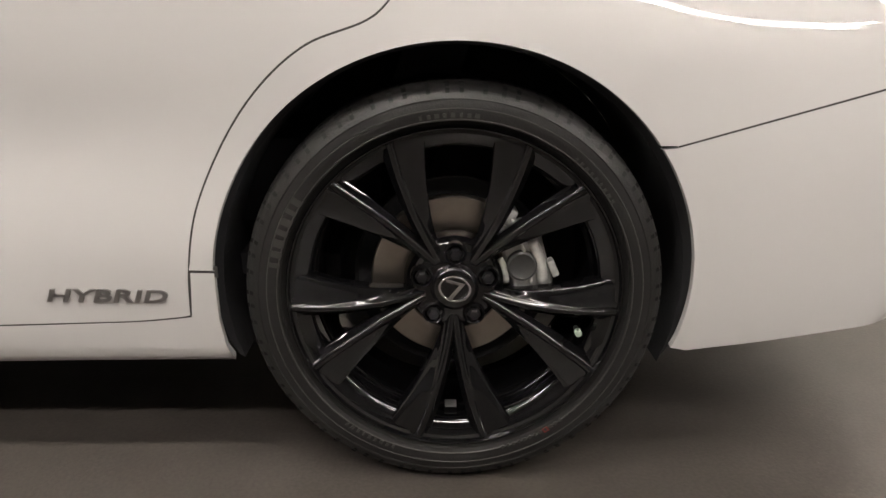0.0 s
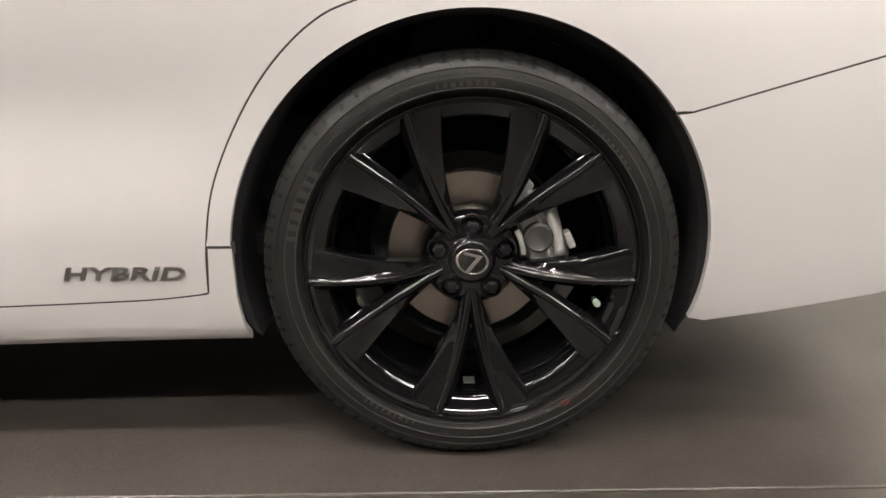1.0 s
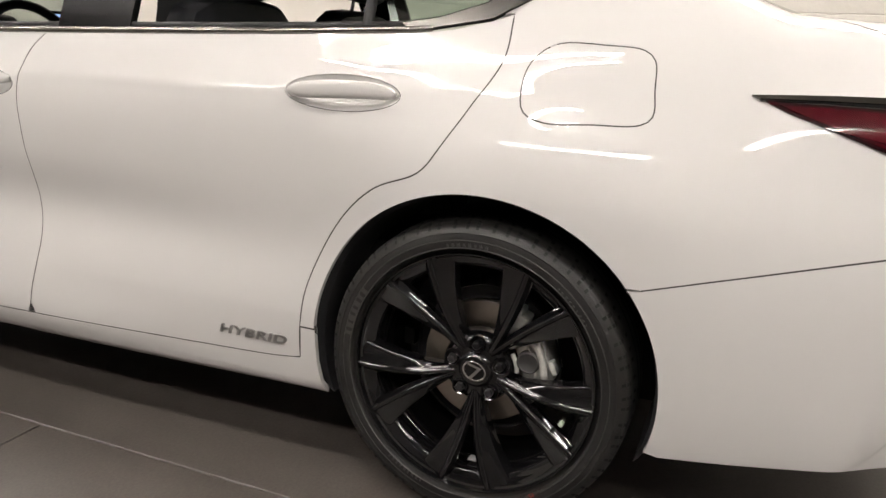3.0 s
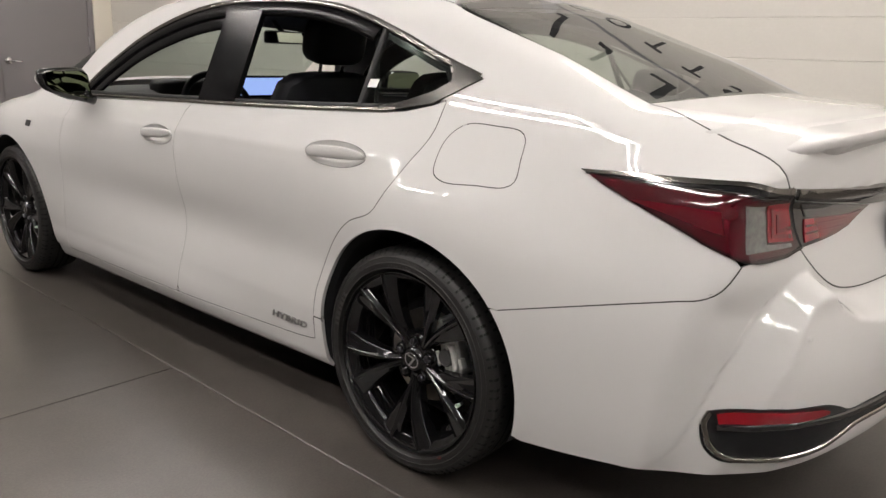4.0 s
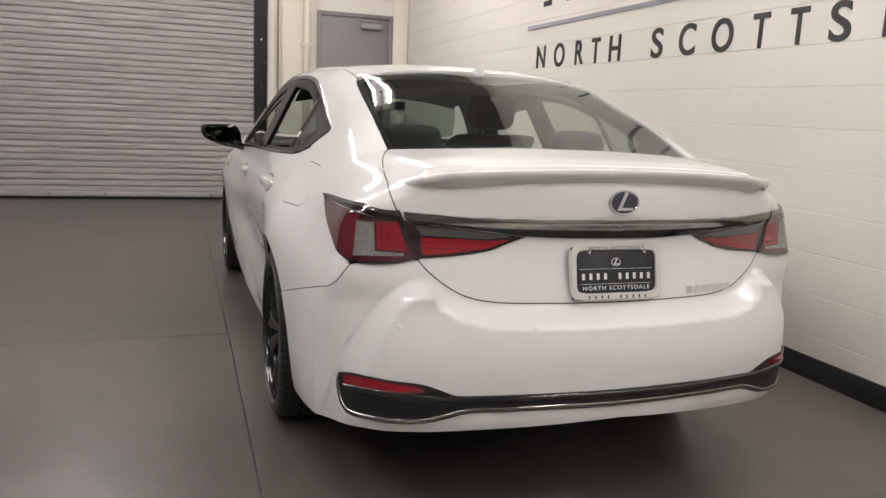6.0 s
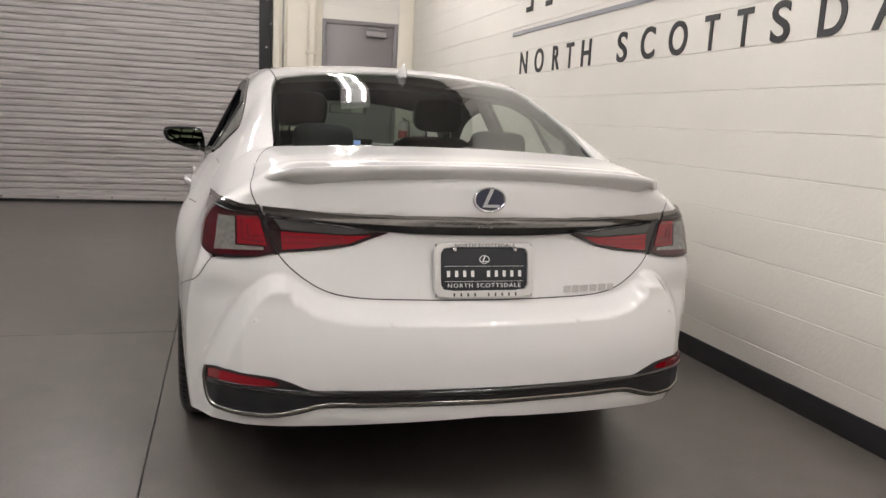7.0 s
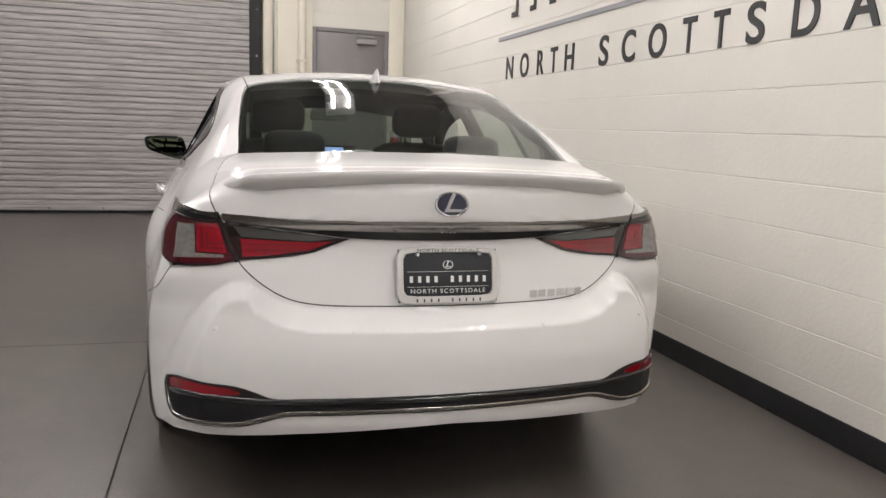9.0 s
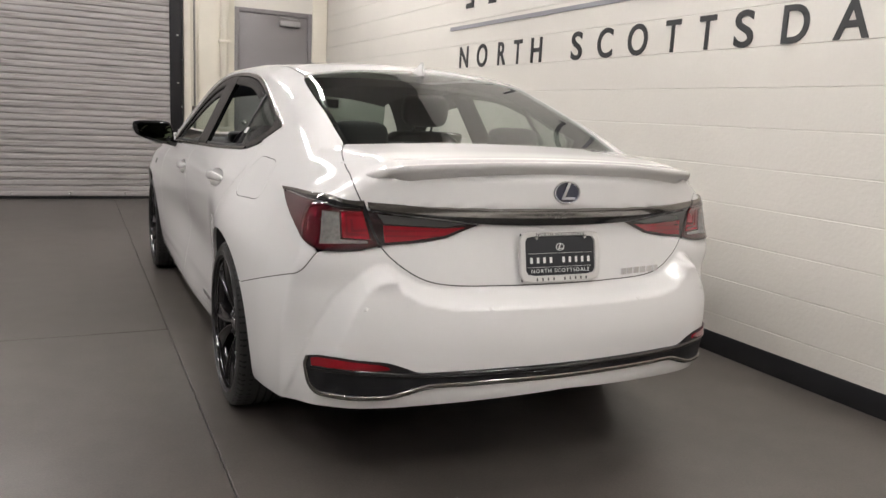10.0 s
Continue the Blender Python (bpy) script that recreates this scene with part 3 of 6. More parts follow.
def shutter():
    ob = structure(new("shutter"), "grey steel roller shutter, closed, with dusty slats", "roller shutter")
    pitch, n = 0.0762, 46
    prof = [(0.0, 0.0), (-0.007, 0.003), (-0.0095, 0.012), (-0.0105, 0.030), (-0.0095, 0.050), (-0.007, 0.062), (0.004, 0.065), (0.010, 0.067), (0.010, 0.0735), (0.0, 0.0758)]
    x0, x1 = SHUTTER_L + 0.0, SHUTTER_R + 0.01
    xs = np.linspace(x0, x1, 9)
    verts = [(x, y, z) for x in xs for y, z in prof]
    k = len(prof)
    me = bpy.data.meshes.new("slat")
    me.from_pydata(verts, [], [(i * k + j, i * k + j + 1, (i + 1) * k + j + 1, (i + 1) * k + j) for i in range(len(xs) - 1) for j in range(k - 1)])
    me.materials.append(SHUTTER)
    me.polygons.foreach_set("use_smooth", [True] * len(me.polygons))
    me.set_sharp_from_angle(angle=radians(30))
    for i in range(n):
        s = new("slat", me)
        s.parent = ob
        s.location = (0, 7.16 + 0.0015 * math.sin(i * 2.3), 0.075 + pitch * i)
        s.rotation_euler = (radians(0.5 * math.sin(i * 1.7)), 0, 0)
    box("bottom_bar", (x0, 7.140, 0.022), (x1, 7.172, 0.076), SHUTTER, ob, "steel bottom bar", bevel=0.004)
    box("rubber_seal", (x0, 7.145, GZ), (x1, 7.168, 0.024), BLACK_MATTE, ob, "black rubber seal", bevel=0.004)
    for i in range(9):
        turned("bolt", [(0.0, 0.012), (-0.006, 0.012), (-0.009, 0.007), (-0.0095, 0.0)], 12, BRIGHT_CHROME, ob).matrix_basis = Matrix.Translation((x1 - 0.55 - 0.62 * i, 7.140, 0.048)) @ pose(0, 0, 0, 0, 0, 90)
    for s, gx in ((1, SHUTTER_R), (-1, SHUTTER_L)):
        g = structure(new("shutter_guide"), "black steel guide rail with bolts beside the shutter", "guide rail")
        a, b = sorted((gx, gx + s * 0.15))
        part("rail", box_bm((a, 7.125, GZ), (b, 7.150, SHUTTER_H), 0.003), GUIDE, g, smooth=True)
        part("rail", box_bm((a, 7.150, GZ), (a + 0.012 if s > 0 else b, FY + 0.02, SHUTTER_H), 0.002), GUIDE, g, smooth=True)
        part("rail", box_bm((b - 0.02, 7.150, GZ), (b, FY, SHUTTER_H), 0.002), GUIDE, g, smooth=True)
        for i in range(12):
            m = Matrix.Translation((gx + s * (0.14 if i % 2 else 0.09), 7.125, 0.28 + 0.29 * i)) @ pose(0, 0, 0, 0, 0, 90)
            turned("bolt", [(0.0, 0.013), (-0.007, 0.013), (-0.011, 0.008), (-0.0115, 0.0)], 10, BRIGHT_CHROME if i % 3 else CAST, g).matrix_basis = m
    structure(box("shutter_hood", (SHUTTER_L - 0.1, 6.85, SHUTTER_H - 0.05), (SHUTTER_R + 0.2, FY - 0.001, SHUTTER_H + 0.4), SHUTTER, bevel=0.02), "grey steel hood over the rolled shutter", "shutter hood")


shutter()


def steel_door():
    d = structure(new("door_1"), "grey painted steel door in a grey frame, closed", "door")
    for lo, hi in (((DOOR_L, FY - 0.012, GZ), (DOOR_L + 0.052, FY + 0.12, DOOR_H)), ((DOOR_R - 0.052, FY - 0.012, GZ), (DOOR_R, FY + 0.12, DOOR_H)), ((DOOR_L + 0.052, FY - 0.012, DOOR_H - 0.052), (DOOR_R - 0.052, FY + 0.12, DOOR_H))):
        box("door_frame", lo, hi, DOOR_GREY, d, bevel=0.003)
    box("stop", (DOOR_L + 0.052, FY + 0.048, GZ), (DOOR_R - 0.052, FY + 0.06, DOOR_H - 0.052), DOOR_GREY, d)
    leaf = box("door_leaf", (DOOR_L + 0.056, FY + 0.008, GZ + 0.008), (DOOR_R - 0.056, FY + 0.046, DOOR_H - 0.056), DOOR_GREY, d, bevel=0.003)
    x, z = 0.600, 0.985
    turned("handle_rose", [(0.0, 0.036), (-0.008, 0.035), (-0.012, 0.026), (-0.014, 0.0)], 28, BRIGHT_CHROME, leaf).matrix_basis = Matrix.Translation((x, FY + 0.008, z)) @ pose(0, 0, 0, 0, 0, 90)
    tube("door_handle", [(x, FY + 0.004, z), (x, FY - 0.045, z), (x + 0.02, FY - 0.058, z), (x + 0.115, FY - 0.058, z - 0.003)], 0.010, BRIGHT_CHROME, leaf, "satin steel lever")
    closer = box("door_closer", (1.06, FY - 0.055, 2.262), (1.33, FY + 0.008, 2.332), CLOSER, leaf, "grey door closer box", bevel=0.006)
    tube("closer_arm", [(1.29, FY - 0.03, 2.338), (1.29, FY - 0.035, 2.362), (1.06, FY - 0.11, 2.366), (1.03, FY - 0.02, 2.395)], 0.009, CLOSER, closer)
    for hz in (0.3, 1.2, 2.15):
        tube("hinge", [(DOOR_R - 0.054, FY + 0.002, hz - 0.055), (DOOR_R - 0.054, FY + 0.002, hz + 0.055)], 0.008, CLOSER, d)


CLOSER = surface("closer_silver", (0.34, 0.33, 0.33), 0.4, metal=0.5)
steel_door()


def services():
    """Jamb steel, pipes, boxes and hose between the shutter and the door."""
    structure(box("trim", (-0.165, FY - 0.10, GZ), (-0.085, FY, 3.6), COLUMN, bevel=0.006), "cream painted steel jamb beside the guide rail", "jamb")
    structure(box("trim", (-0.085, FY - 0.045, GZ), (0.005, FY, 3.6), COLUMN, bevel=0.004), "cream painted angle beside the jamb", "jamb")
    structure(box("trim", (0.005, FY - 0.018, GZ + 0.115), (DOOR_L - 0.004, FY - 0.001, 3.6), COLUMN, bevel=0.003), "smooth cream painted steel sheet between jamb and door", "jamb")
    structure(box("trim", (DOOR_R + 0.004, FY - 0.018, GZ + 0.115), (WX - 0.008, FY - 0.001, 3.6), COLUMN, bevel=0.003), "smooth cream painted steel sheet beside the door", "jamb")
    p = tagged(new("downpipe"), "cream painted steel pipe clipped to the wall", "pipe")
    tube("pipe", [(0.335, FY - 0.07, 0.36), (0.335, FY - 0.07, CZ)], 0.052, COLUMN, p, n=20)
    for z in (0.9, 2.0, 3.1):
        box("clip", (0.265, FY - 0.126, z - 0.018), (0.405, FY, z + 0.018), COLUMN, p, bevel=0.006)
    tube("elbow", [(0.335, FY - 0.07, 0.42), (0.335, FY - 0.07, 0.36), (0.30, FY - 0.07, 0.325), (0.22, FY - 0.07, 0.315), (-0.04, FY - 0.07, 0.315)], 0.056, COLUMN, p, n=16)
    c = tagged(new("conduit"), "thin steel conduit with a switch box", "conduit")
    tube("pipe", [(-0.03, FY - 0.062, 0.75), (-0.03, FY - 0.062, CZ)], 0.0125, GALV, c)
    tube("pipe", [(0.015, FY - 0.020, 1.10), (0.015, FY - 0.020, CZ)], 0.0105, COLUMN, c)
    box("switch_box", (-0.062, FY - 0.115, 1.04), (0.008, FY - 0.045, 1.165), BOX_BROWN, c, "dark brown metal switch box", bevel=0.006)
    b = tagged(new("socket_box"), "small cream wall box with a cover plate", "wall box")
    box("body", (0.175, FY - 0.05, 0.72), (0.25, FY, 0.83), COLUMN, b, bevel=0.004)
    box("cover", (0.168, FY - 0.056, 0.713), (0.257, FY - 0.049, 0.837), GALV, b, bevel=0.002)
    b = tagged(new("notice_plate"), "small cream plate on the wall", "plate")
    box("body", (0.10, FY - 0.012, 1.00), (0.165, FY, 1.11), COLUMN, b, bevel=0.003)
    h = tagged(new("hose"), "pale rubber hose hanging in a loop by the shutter", "hose")
    tube("hose_line", curve([(-0.20, FY - 0.19, 0.76), (-0.245, FY - 0.20, 0.66), (-0.255, FY - 0.20, 0.45), (-0.235, FY - 0.19, 0.24), (-0.19, FY - 0.18, 0.14), (-0.15, FY - 0.17, 0.12)], 0.03), 0.011, GALV, h)
    box("hook", (-0.215, FY - 0.20, 0.75), (-0.18, FY - 0.10, 0.785), GALV, h, bevel=0.004)
    e = tagged(new("fire_extinguisher"), "white and red fire extinguisher hung on the end wall", "extinguisher")
    e.location = (1.60, FY - 0.085, 0.80)
    turned("tank", [(0.0, 0.0), (0.0, 0.055), (0.012, 0.063), (0.30, 0.063), (0.335, 0.052), (0.355, 0.026), (0.37, 0.022), (0.37, 0.0)], 32, EXT_TANK, e, axis="z")
    turned("label_band", [(0.14, 0.0636), (0.24, 0.0636)], 32, RED_PAINT, e, "red label", axis="z")
    turned("foot_ring", [(0.0, 0.064), (0.02, 0.0645), (0.02, 0.063)], 32, RED_PAINT, e, axis="z")
    box("valve", (-0.018, -0.02, 0.368), (0.018, 0.02, 0.402), BRIGHT_CHROME, e, bevel=0.004)
    box("lever", (-0.012, -0.085, 0.405), (0.012, 0.02, 0.418), BLACK_MATTE, e, bevel=0.003)
    tube("hose_line", [(0.02, 0, 0.385), (0.07, -0.01, 0.37), (0.085, -0.012, 0.30), (0.078, -0.012, 0.12)], 0.008, BLACK_MATTE, e)
    box("bracket", (-0.02, 0.05, 0.12), (0.02, 0.085, 0.34), BLACK_MATTE, e, bevel=0.003)


BOX_BROWN = surface("dark_brown_box", (0.085, 0.072, 0.055), 0.45, metal=0.3, vary=0.1)
GALV = surface("galvanised_grey", (0.33, 0.32, 0.30), 0.45, metal=0.4, vary=0.1)
EXT_TANK = surface("extinguisher_white", (0.62, 0.60, 0.58), 0.3, coat=0.5)
services()


def wall_sign():
    """Flat letters fixed to the block wall; the line above them shows only its feet and becomes plain bars."""
    x = WX - 0.001
    sign = tagged(new("wall_sign"), "flat black sign letters and a grey line on the block wall", "sign")
    row = (("N", 3.243, 3.013), ("O", 2.918, 2.663), ("R", 2.545, 2.365), ("T", 2.295, 2.115), ("H", 2.025, 1.845), ("S", 1.482, 1.352), ("C", 1.185, 1.020), ("O", 0.868, 0.688), ("T", 0.532, 0.404), ("T", 0.257, 0.139), ("S", 0.004, -0.130), ("D", -0.298, -0.464), ("A", -0.594, -0.775), ("L", -0.895, -0.990), ("E", -1.110, -1.215))
    for ch, y0, y1 in row:
        c = bpy.data.curves.new("letter", "FONT")
        c.body, c.size, c.extrude, c.offset, c.resolution_u = ch, 0.26, 0.004, 0.004, 6
        tmp = bpy.data.objects.new("letter", c)
        me = bpy.data.meshes.new_from_object(tmp)
        bpy.data.objects.remove(tmp)
        co = np.array([v.co for v in me.vertices])
        lo, hi = co.min(0), co.max(0)
        tall = 0.192 if ch in "OSC" else 0.184
        scale_y = tall / (hi[1] - lo[1])
        wide = {"N": 0.165, "O": 0.185, "R": 0.13, "T": 0.125, "H": 0.15, "S": 0.128, "C": 0.16, "D": 0.155, "A": 0.18, "L": 0.10, "E": 0.105}[ch]
        scale_x = wide / (hi[0] - lo[0])
        me.transform(Matrix.Diagonal((scale_x, scale_y, 1, 1)) @ Matrix.Translation((-(lo[0] + hi[0]) / 2, -lo[1], 0)))
        me.materials.clear()
        me.materials.append(SIGN_BLACK)
        ob = new("letter", me)
        ob.parent = sign
        ob.matrix_basis = facing((x, (y0 + y1) / 2, 1.632 - (0.004 if ch in "OSC" else 0)), (-1, 0, 0))
    box("line", (x - 0.008, -1.45, 1.968), (x, 3.42, 2.000), SIGN_GREY, sign, "grey painted line")
    for i, (w, y) in enumerate(((0.14, 3.06), (0.12, 2.66), (0.11, 2.28), (0.11, 1.90), (0.11, 1.05), (0.12, 0.66), (0.16, 0.22), (0.16, -0.25), (0.13, -0.68))):
        box("bar", (x - 0.008, y - w / 2, 2.14), (x, y - w / 2 + 0.045, 2.46), SIGN_BLACK, sign)
        box("bar", (x - 0.008, y - w / 2 + 0.047, 2.14), (x, y + w / 2, 2.18), SIGN_BLACK, sign)
    n = 64
    loops = [[(x - d, 0.98 + w * math.cos(2 * math.pi * i / n), 3.02 + h * math.sin(2 * math.pi * i / n)) for i in range(n)] for w, h, d in ((0.46, 0.34, 0.0), (0.46, 0.34, 0.008), (0.41, 0.295, 0.008), (0.41, 0.295, 0.0))]
    link_mesh("oval", [p for l in loops for p in l], [(r * n + i, r * n + (i + 1) % n, (r + 1) * n + (i + 1) % n, (r + 1) * n + i) for r in range(3) for i in range(n)], SIGN_GREY, sign)


def ceiling_light(x, y):
    base = tagged(new("ceiling_light"), "long white twin fluorescent lamp under the ceiling", "ceiling lamp", "ceiling lamps")
    base.location = (x, y, CZ - 0.12)
    box("housing", (-0.16, -1.22, 0.02), (0.16, 1.22, 0.115), LAMP_BODY, base, bevel=0.01)
    for dx in (-0.085, 0.085):
        box("tube", (dx - 0.016, -1.2, -0.010), (dx + 0.016, 1.2, 0.016), LAMP_TUBE, base, bevel=0.008)
    return base


# the second lamp is added to brighten the east wall and nearby floor
LIGHTS = [(0.33, 4.35), (1.3, -0.5), (0.95, -3.9), (0.75, -7.4), (-2.3, 4.6), (-2.3, 1.0), (-2.3, -3.4), (-2.3, -6.8), (-4.5, 3.4), (-4.5, -0.2), (-4.5, -3.8)]
for lx, ly in LIGHTS:
    ceiling_light(lx, ly)


# ---- the car ----
def side_line(pts, step=0.012):
    """Outline piece in the side unrolling from rough places (x, y, z)."""
    return to_side(settle(curve(pts, step)))


car = tagged(new("sedan"), "pearl white four-door sedan parked on the concrete floor, side windows lowered", "car")
ARCH_Y, ARCH_Z = 0.382, 0.382


def arch(cy, a0, a1, n=60):
    """Wheel opening in the side unrolling, by angles in degrees from the rear."""
    a = np.radians(np.linspace(a0, a1, n))
    y, z = cy - ARCH_Y * np.cos(a), 0.335 + ARCH_Z * np.sin(a)
    return to_side(np.stack([half_width(y, z), y, z], 1))


# seam lines (x, y, z)
CUT = [(0.88, 0.425, 0.28), (0.905, 0.420, 0.36), (0.91, 0.402, 0.46), (0.92, 0.358, 0.56), (0.93, 0.292, 0.65), (0.93, 0.225, 0.707), (0.93, 0.126, 0.75), (0.91, 0.085, 0.80), (0.88, 0.03, 0.905), (0.83, -0.005, 0.985), (0.74, 0.0, 1.055)]
SPLIT = [(0.86, 1.265, 0.262), (0.88, 1.255, 0.32), (0.90, 1.226, 0.46), (0.91, 1.236, 0.60), (0.91, 1.248, 0.73), (0.90, 1.250, 0.85), (0.86, 1.225, 0.937), (0.85, 1.185, 0.985)]
TRUNK = [(0.590, -0.53, 1.095), (0.625, -0.62, 1.055), (0.648, -0.76, 1.0), (0.648, -0.885, 0.928), (0.628, -0.92, 0.86), (0.603, -0.945, 0.80), (0.54, -0.985, 0.735), (0.47, -1.01, 0.695), (0.40, -1.03, 0.683), (0.2, -1.055, 0.680), (0.0, -1.06, 0.679)]
SEAM = [(0.918, -0.33, 0.570), (0.90, -0.45, 0.604), (0.87, -0.65, 0.658), (0.845, -0.76, 0.686), (0.828, -0.81, 0.699), (0.810, -0.842, 0.722), (0.785, -0.872, 0.775)]
BELT = [(0.86, 2.16, 0.955), (0.85, 1.17, 0.985), (0.84, 0.6, 1.003), (0.80, 0.20, 1.020)]
UPPER = [(0.70, -0.085, 1.128), (0.68, 0.107, 1.187), (0.65, 0.26, 1.242), (0.63, 0.45, 1.302), (0.63, 0.66, 1.343), (0.66, 1.0, 1.360), (0.66, 1.26, 1.350), (0.67, 1.52, 1.305), (0.70, 1.80, 1.215), (0.76, 2.03, 1.085), (0.83, 2.16, 0.975)]



def mirrored(half):
    """Full outline from its right half, which starts and ends on the middle."""
    return np.concatenate([half, (half * (-1, 1))[::-1][1:-1]])


def wrap(name, outline, mat, grid=0.02, label="", **kw):
    """A shell round the tail from the middle to the right side, and its mirror image, as one mesh."""
    v, f, n = skin(outline, on_side, grid=grid, middle=REAR_MIDDLE, **kw)
    m, k = np.array((-1, 1, 1)), len(v)
    return link_mesh(name, np.concatenate([v, v * m]), f + [tuple(i + k for i in g[::-1]) for g in f], mat, car, label, smooth=True, normals=np.concatenate([n, n * m]))


REAR_MIDDLE = AXIS_Y - TURN * math.pi / 2
BOTH = (-1, 1)
cut, split, trunk, seam = (settle(curve(l)) for l in (CUT, SPLIT, TRUNK, SEAM))
cut2, split2, seam2 = to_side(cut), to_side(split), to_side(seam)
belt = np.array([(y, z) for _, y, z in curve(BELT)])
upper = np.array([(y, z) for _, y, z in curve(UPPER)])
fender_line = settle(curve([(0.85, 2.20, 0.945), (0.9, 2.24, 0.80), (0.9, 2.26, 0.60), (0.9, 2.29, 0.40), (0.88, 2.33, 0.215)]))
fender_cut = to_side(fender_line)
SILL = curve([(0.425, 0.277), (0.50, 0.268), (0.60, 0.263), (1.265, 0.245), (2.46, 0.212)])
# roof edge and rear window edge
edge_y = np.linspace(2.05, 0.17, 60)
rail = np.stack([0.545 + 0.03 * np.sin((edge_y - 0.17) / 1.9 * math.pi), edge_y, 0 * edge_y], 1)
rail[:, 2] = on_top(rail[:, :2])[:, 2]
pillar = curve([rail[-1, :2], (0.562, 0.09), (0.572, -0.05), (0.582, -0.3), (0.588, -0.5), (0.590, -0.53)])
FUEL = settle(curve([(0.775, -0.10, 1.003), (0.764, -0.20, 1.006), (0.762, -0.27, 1.0), (0.775, -0.292, 0.985), (0.80, -0.30, 0.93), (0.832, -0.305, 0.885), (0.842, -0.285, 0.868), (0.855, -0.20, 0.860), (0.866, -0.105, 0.855), (0.86, -0.065, 0.872), (0.838, -0.052, 0.91), (0.80, -0.058, 0.965)], closed=True))


def cup_outline(y0, y1, z):
    """Rim of the scoop behind a door handle, in the side unrolling."""
    t = np.linspace(0, 2 * math.pi, 48, endpoint=False)
    return np.stack([(y0 + y1) / 2 + (y1 - y0) * 0.485 * np.cos(t), z - 0.004 + 0.036 * np.sin(t)], 1)


def car_body():
    sill_rear = SILL[(SILL[:, 0] > 0.43) & (SILL[:, 0] < 1.262)]
    sill_front = SILL[(SILL[:, 0] > 1.268) & (SILL[:, 0] < 2.32)]
    low_split = split2[split2[:, 1] > 0.262]
    b_rear = belt[belt[:, 0] < split2[-1, 0]]
    rear_door = np.concatenate([low_split, b_rear, [(0.12, 1.030), (0.04, 1.050)], cut2[::-1], sill_rear])
    panel("rear_door", rear_door, on_side, PAINT, car, BOTH, "white rear door panel", gap=0.0016, holes=[cup_outline(0.185, 0.460, 0.896)])
    panel("door_lining", rear_door, on_side, TRIM_DARK, car, BOTH, "black inner door lining", gap=0.004, lift=-0.03, thick=0, grid=0.04)
    b_front = belt[belt[:, 0] > split2[-1, 0]]
    front_door = np.concatenate([b_front, fender_cut, sill_front[::-1], low_split])
    panel("front_door", front_door, on_side, PAINT, car, BOTH, "white front door panel", gap=0.0016, holes=[cup_outline(1.262, 1.505, 0.858)])
    panel("door_lining", front_door, on_side, TRIM_DARK, car, BOTH, "black inner door lining", gap=0.004, lift=-0.03, thick=0, grid=0.04)
    fender_top = to_side(settle(curve([(0.80, 2.35, 0.965), (0.72, 2.9, 0.93), (0.66, 3.3, 0.86), (0.55, 3.72, 0.72)])))
    fender = np.concatenate([fender_cut[::-1], fender_top, [(3.74, 0.45)], arch(2.87, 4, 165)[::-1], [(2.485, 0.212)]])
    panel("front_fender", fender, on_side, PAINT, car, BOTH, "white front fender", gap=0.0016)
    sill = np.concatenate([SILL, [(2.475, 0.150)], np.array([(y, 0.188 - 0.019 * (y - 0.4)) for y in np.linspace(2.4, 0.42, 60)]), [(0.364, 0.188), (0.372, 0.22), (0.379, 0.27), (0.380, 0.356), (0.419, 0.356)]])
    panel("side_sill", sill, on_side, PAINT, car, BOTH, "white side sill", gap=0.0015)
    # quarter with pillar and roof rail
    pillar2, rail2 = to_side(on_top(pillar)), to_side(rail)
    a_post = to_side(settle(curve([(0.83, 2.19, 0.975), (0.80, 2.32, 1.0), (0.72, 2.25, 1.12), (0.62, 2.12, 1.27), tuple(rail[0])])))
    k = int(np.argmin(np.abs(trunk[:, 2] - 0.905)))
    lamp_edge = to_side(settle(curve([tuple(trunk[k]), (0.70, -0.885, 0.90), (0.76, -0.83, 0.90), (0.785, -0.76, 0.89), (0.80, -0.79, 0.83), (0.785, -0.85, 0.79), (0.785, -0.872, 0.775)])))
    quarter = np.concatenate([seam2[::-1], np.array(arch(0.0, 38, 176.5)), [(0.380, 0.358), (0.421, 0.358)], cut2[cut2[:, 1] > 0.362], [(0.035, 1.062)], upper[:-1], a_post, rail2[1:], pillar2[1:], to_side(trunk[:k])[1:], lamp_edge[:-1]])
    panel("quarter_panel", quarter, on_side, PAINT, car, BOTH, "white rear quarter panel with roof pillar", gap=0.0016, holes=[to_side(FUEL)], grid=0.018)
    panel("fuel_door", to_side(FUEL), on_side, PAINT, car, (-1,), "white fuel filler door", gap=0.0012, grid=0.015)
    panel("pillar_trim", np.concatenate([[(0.035, 1.062)], upper[:-1], a_post, rail2[1:], pillar2[1:-6], [(-0.45, 1.0), (-0.05, 0.99)]]), on_side, HEADLINER, car, BOTH, "black inner pillar trim", lift=-0.016, thick=0, grid=0.03)
    # roof and bonnet
    rail_xy = rail[:, :2]
    half = np.concatenate([curve([(0, 2.0), (0.35, 2.02), rail_xy[0]])[:-1], rail_xy, curve([rail_xy[-1], (0.35, 0.225), (0, 0.245)])[1:]])
    panel("roof", mirrored(half), on_top, PAINT, car, (1,), "white roof panel", gap=0.001)
    panel("headliner", mirrored(half), on_top, HEADLINER, car, (1,), "dark headliner", gap=0.0, lift=-0.075, thick=0, grid=0.05)
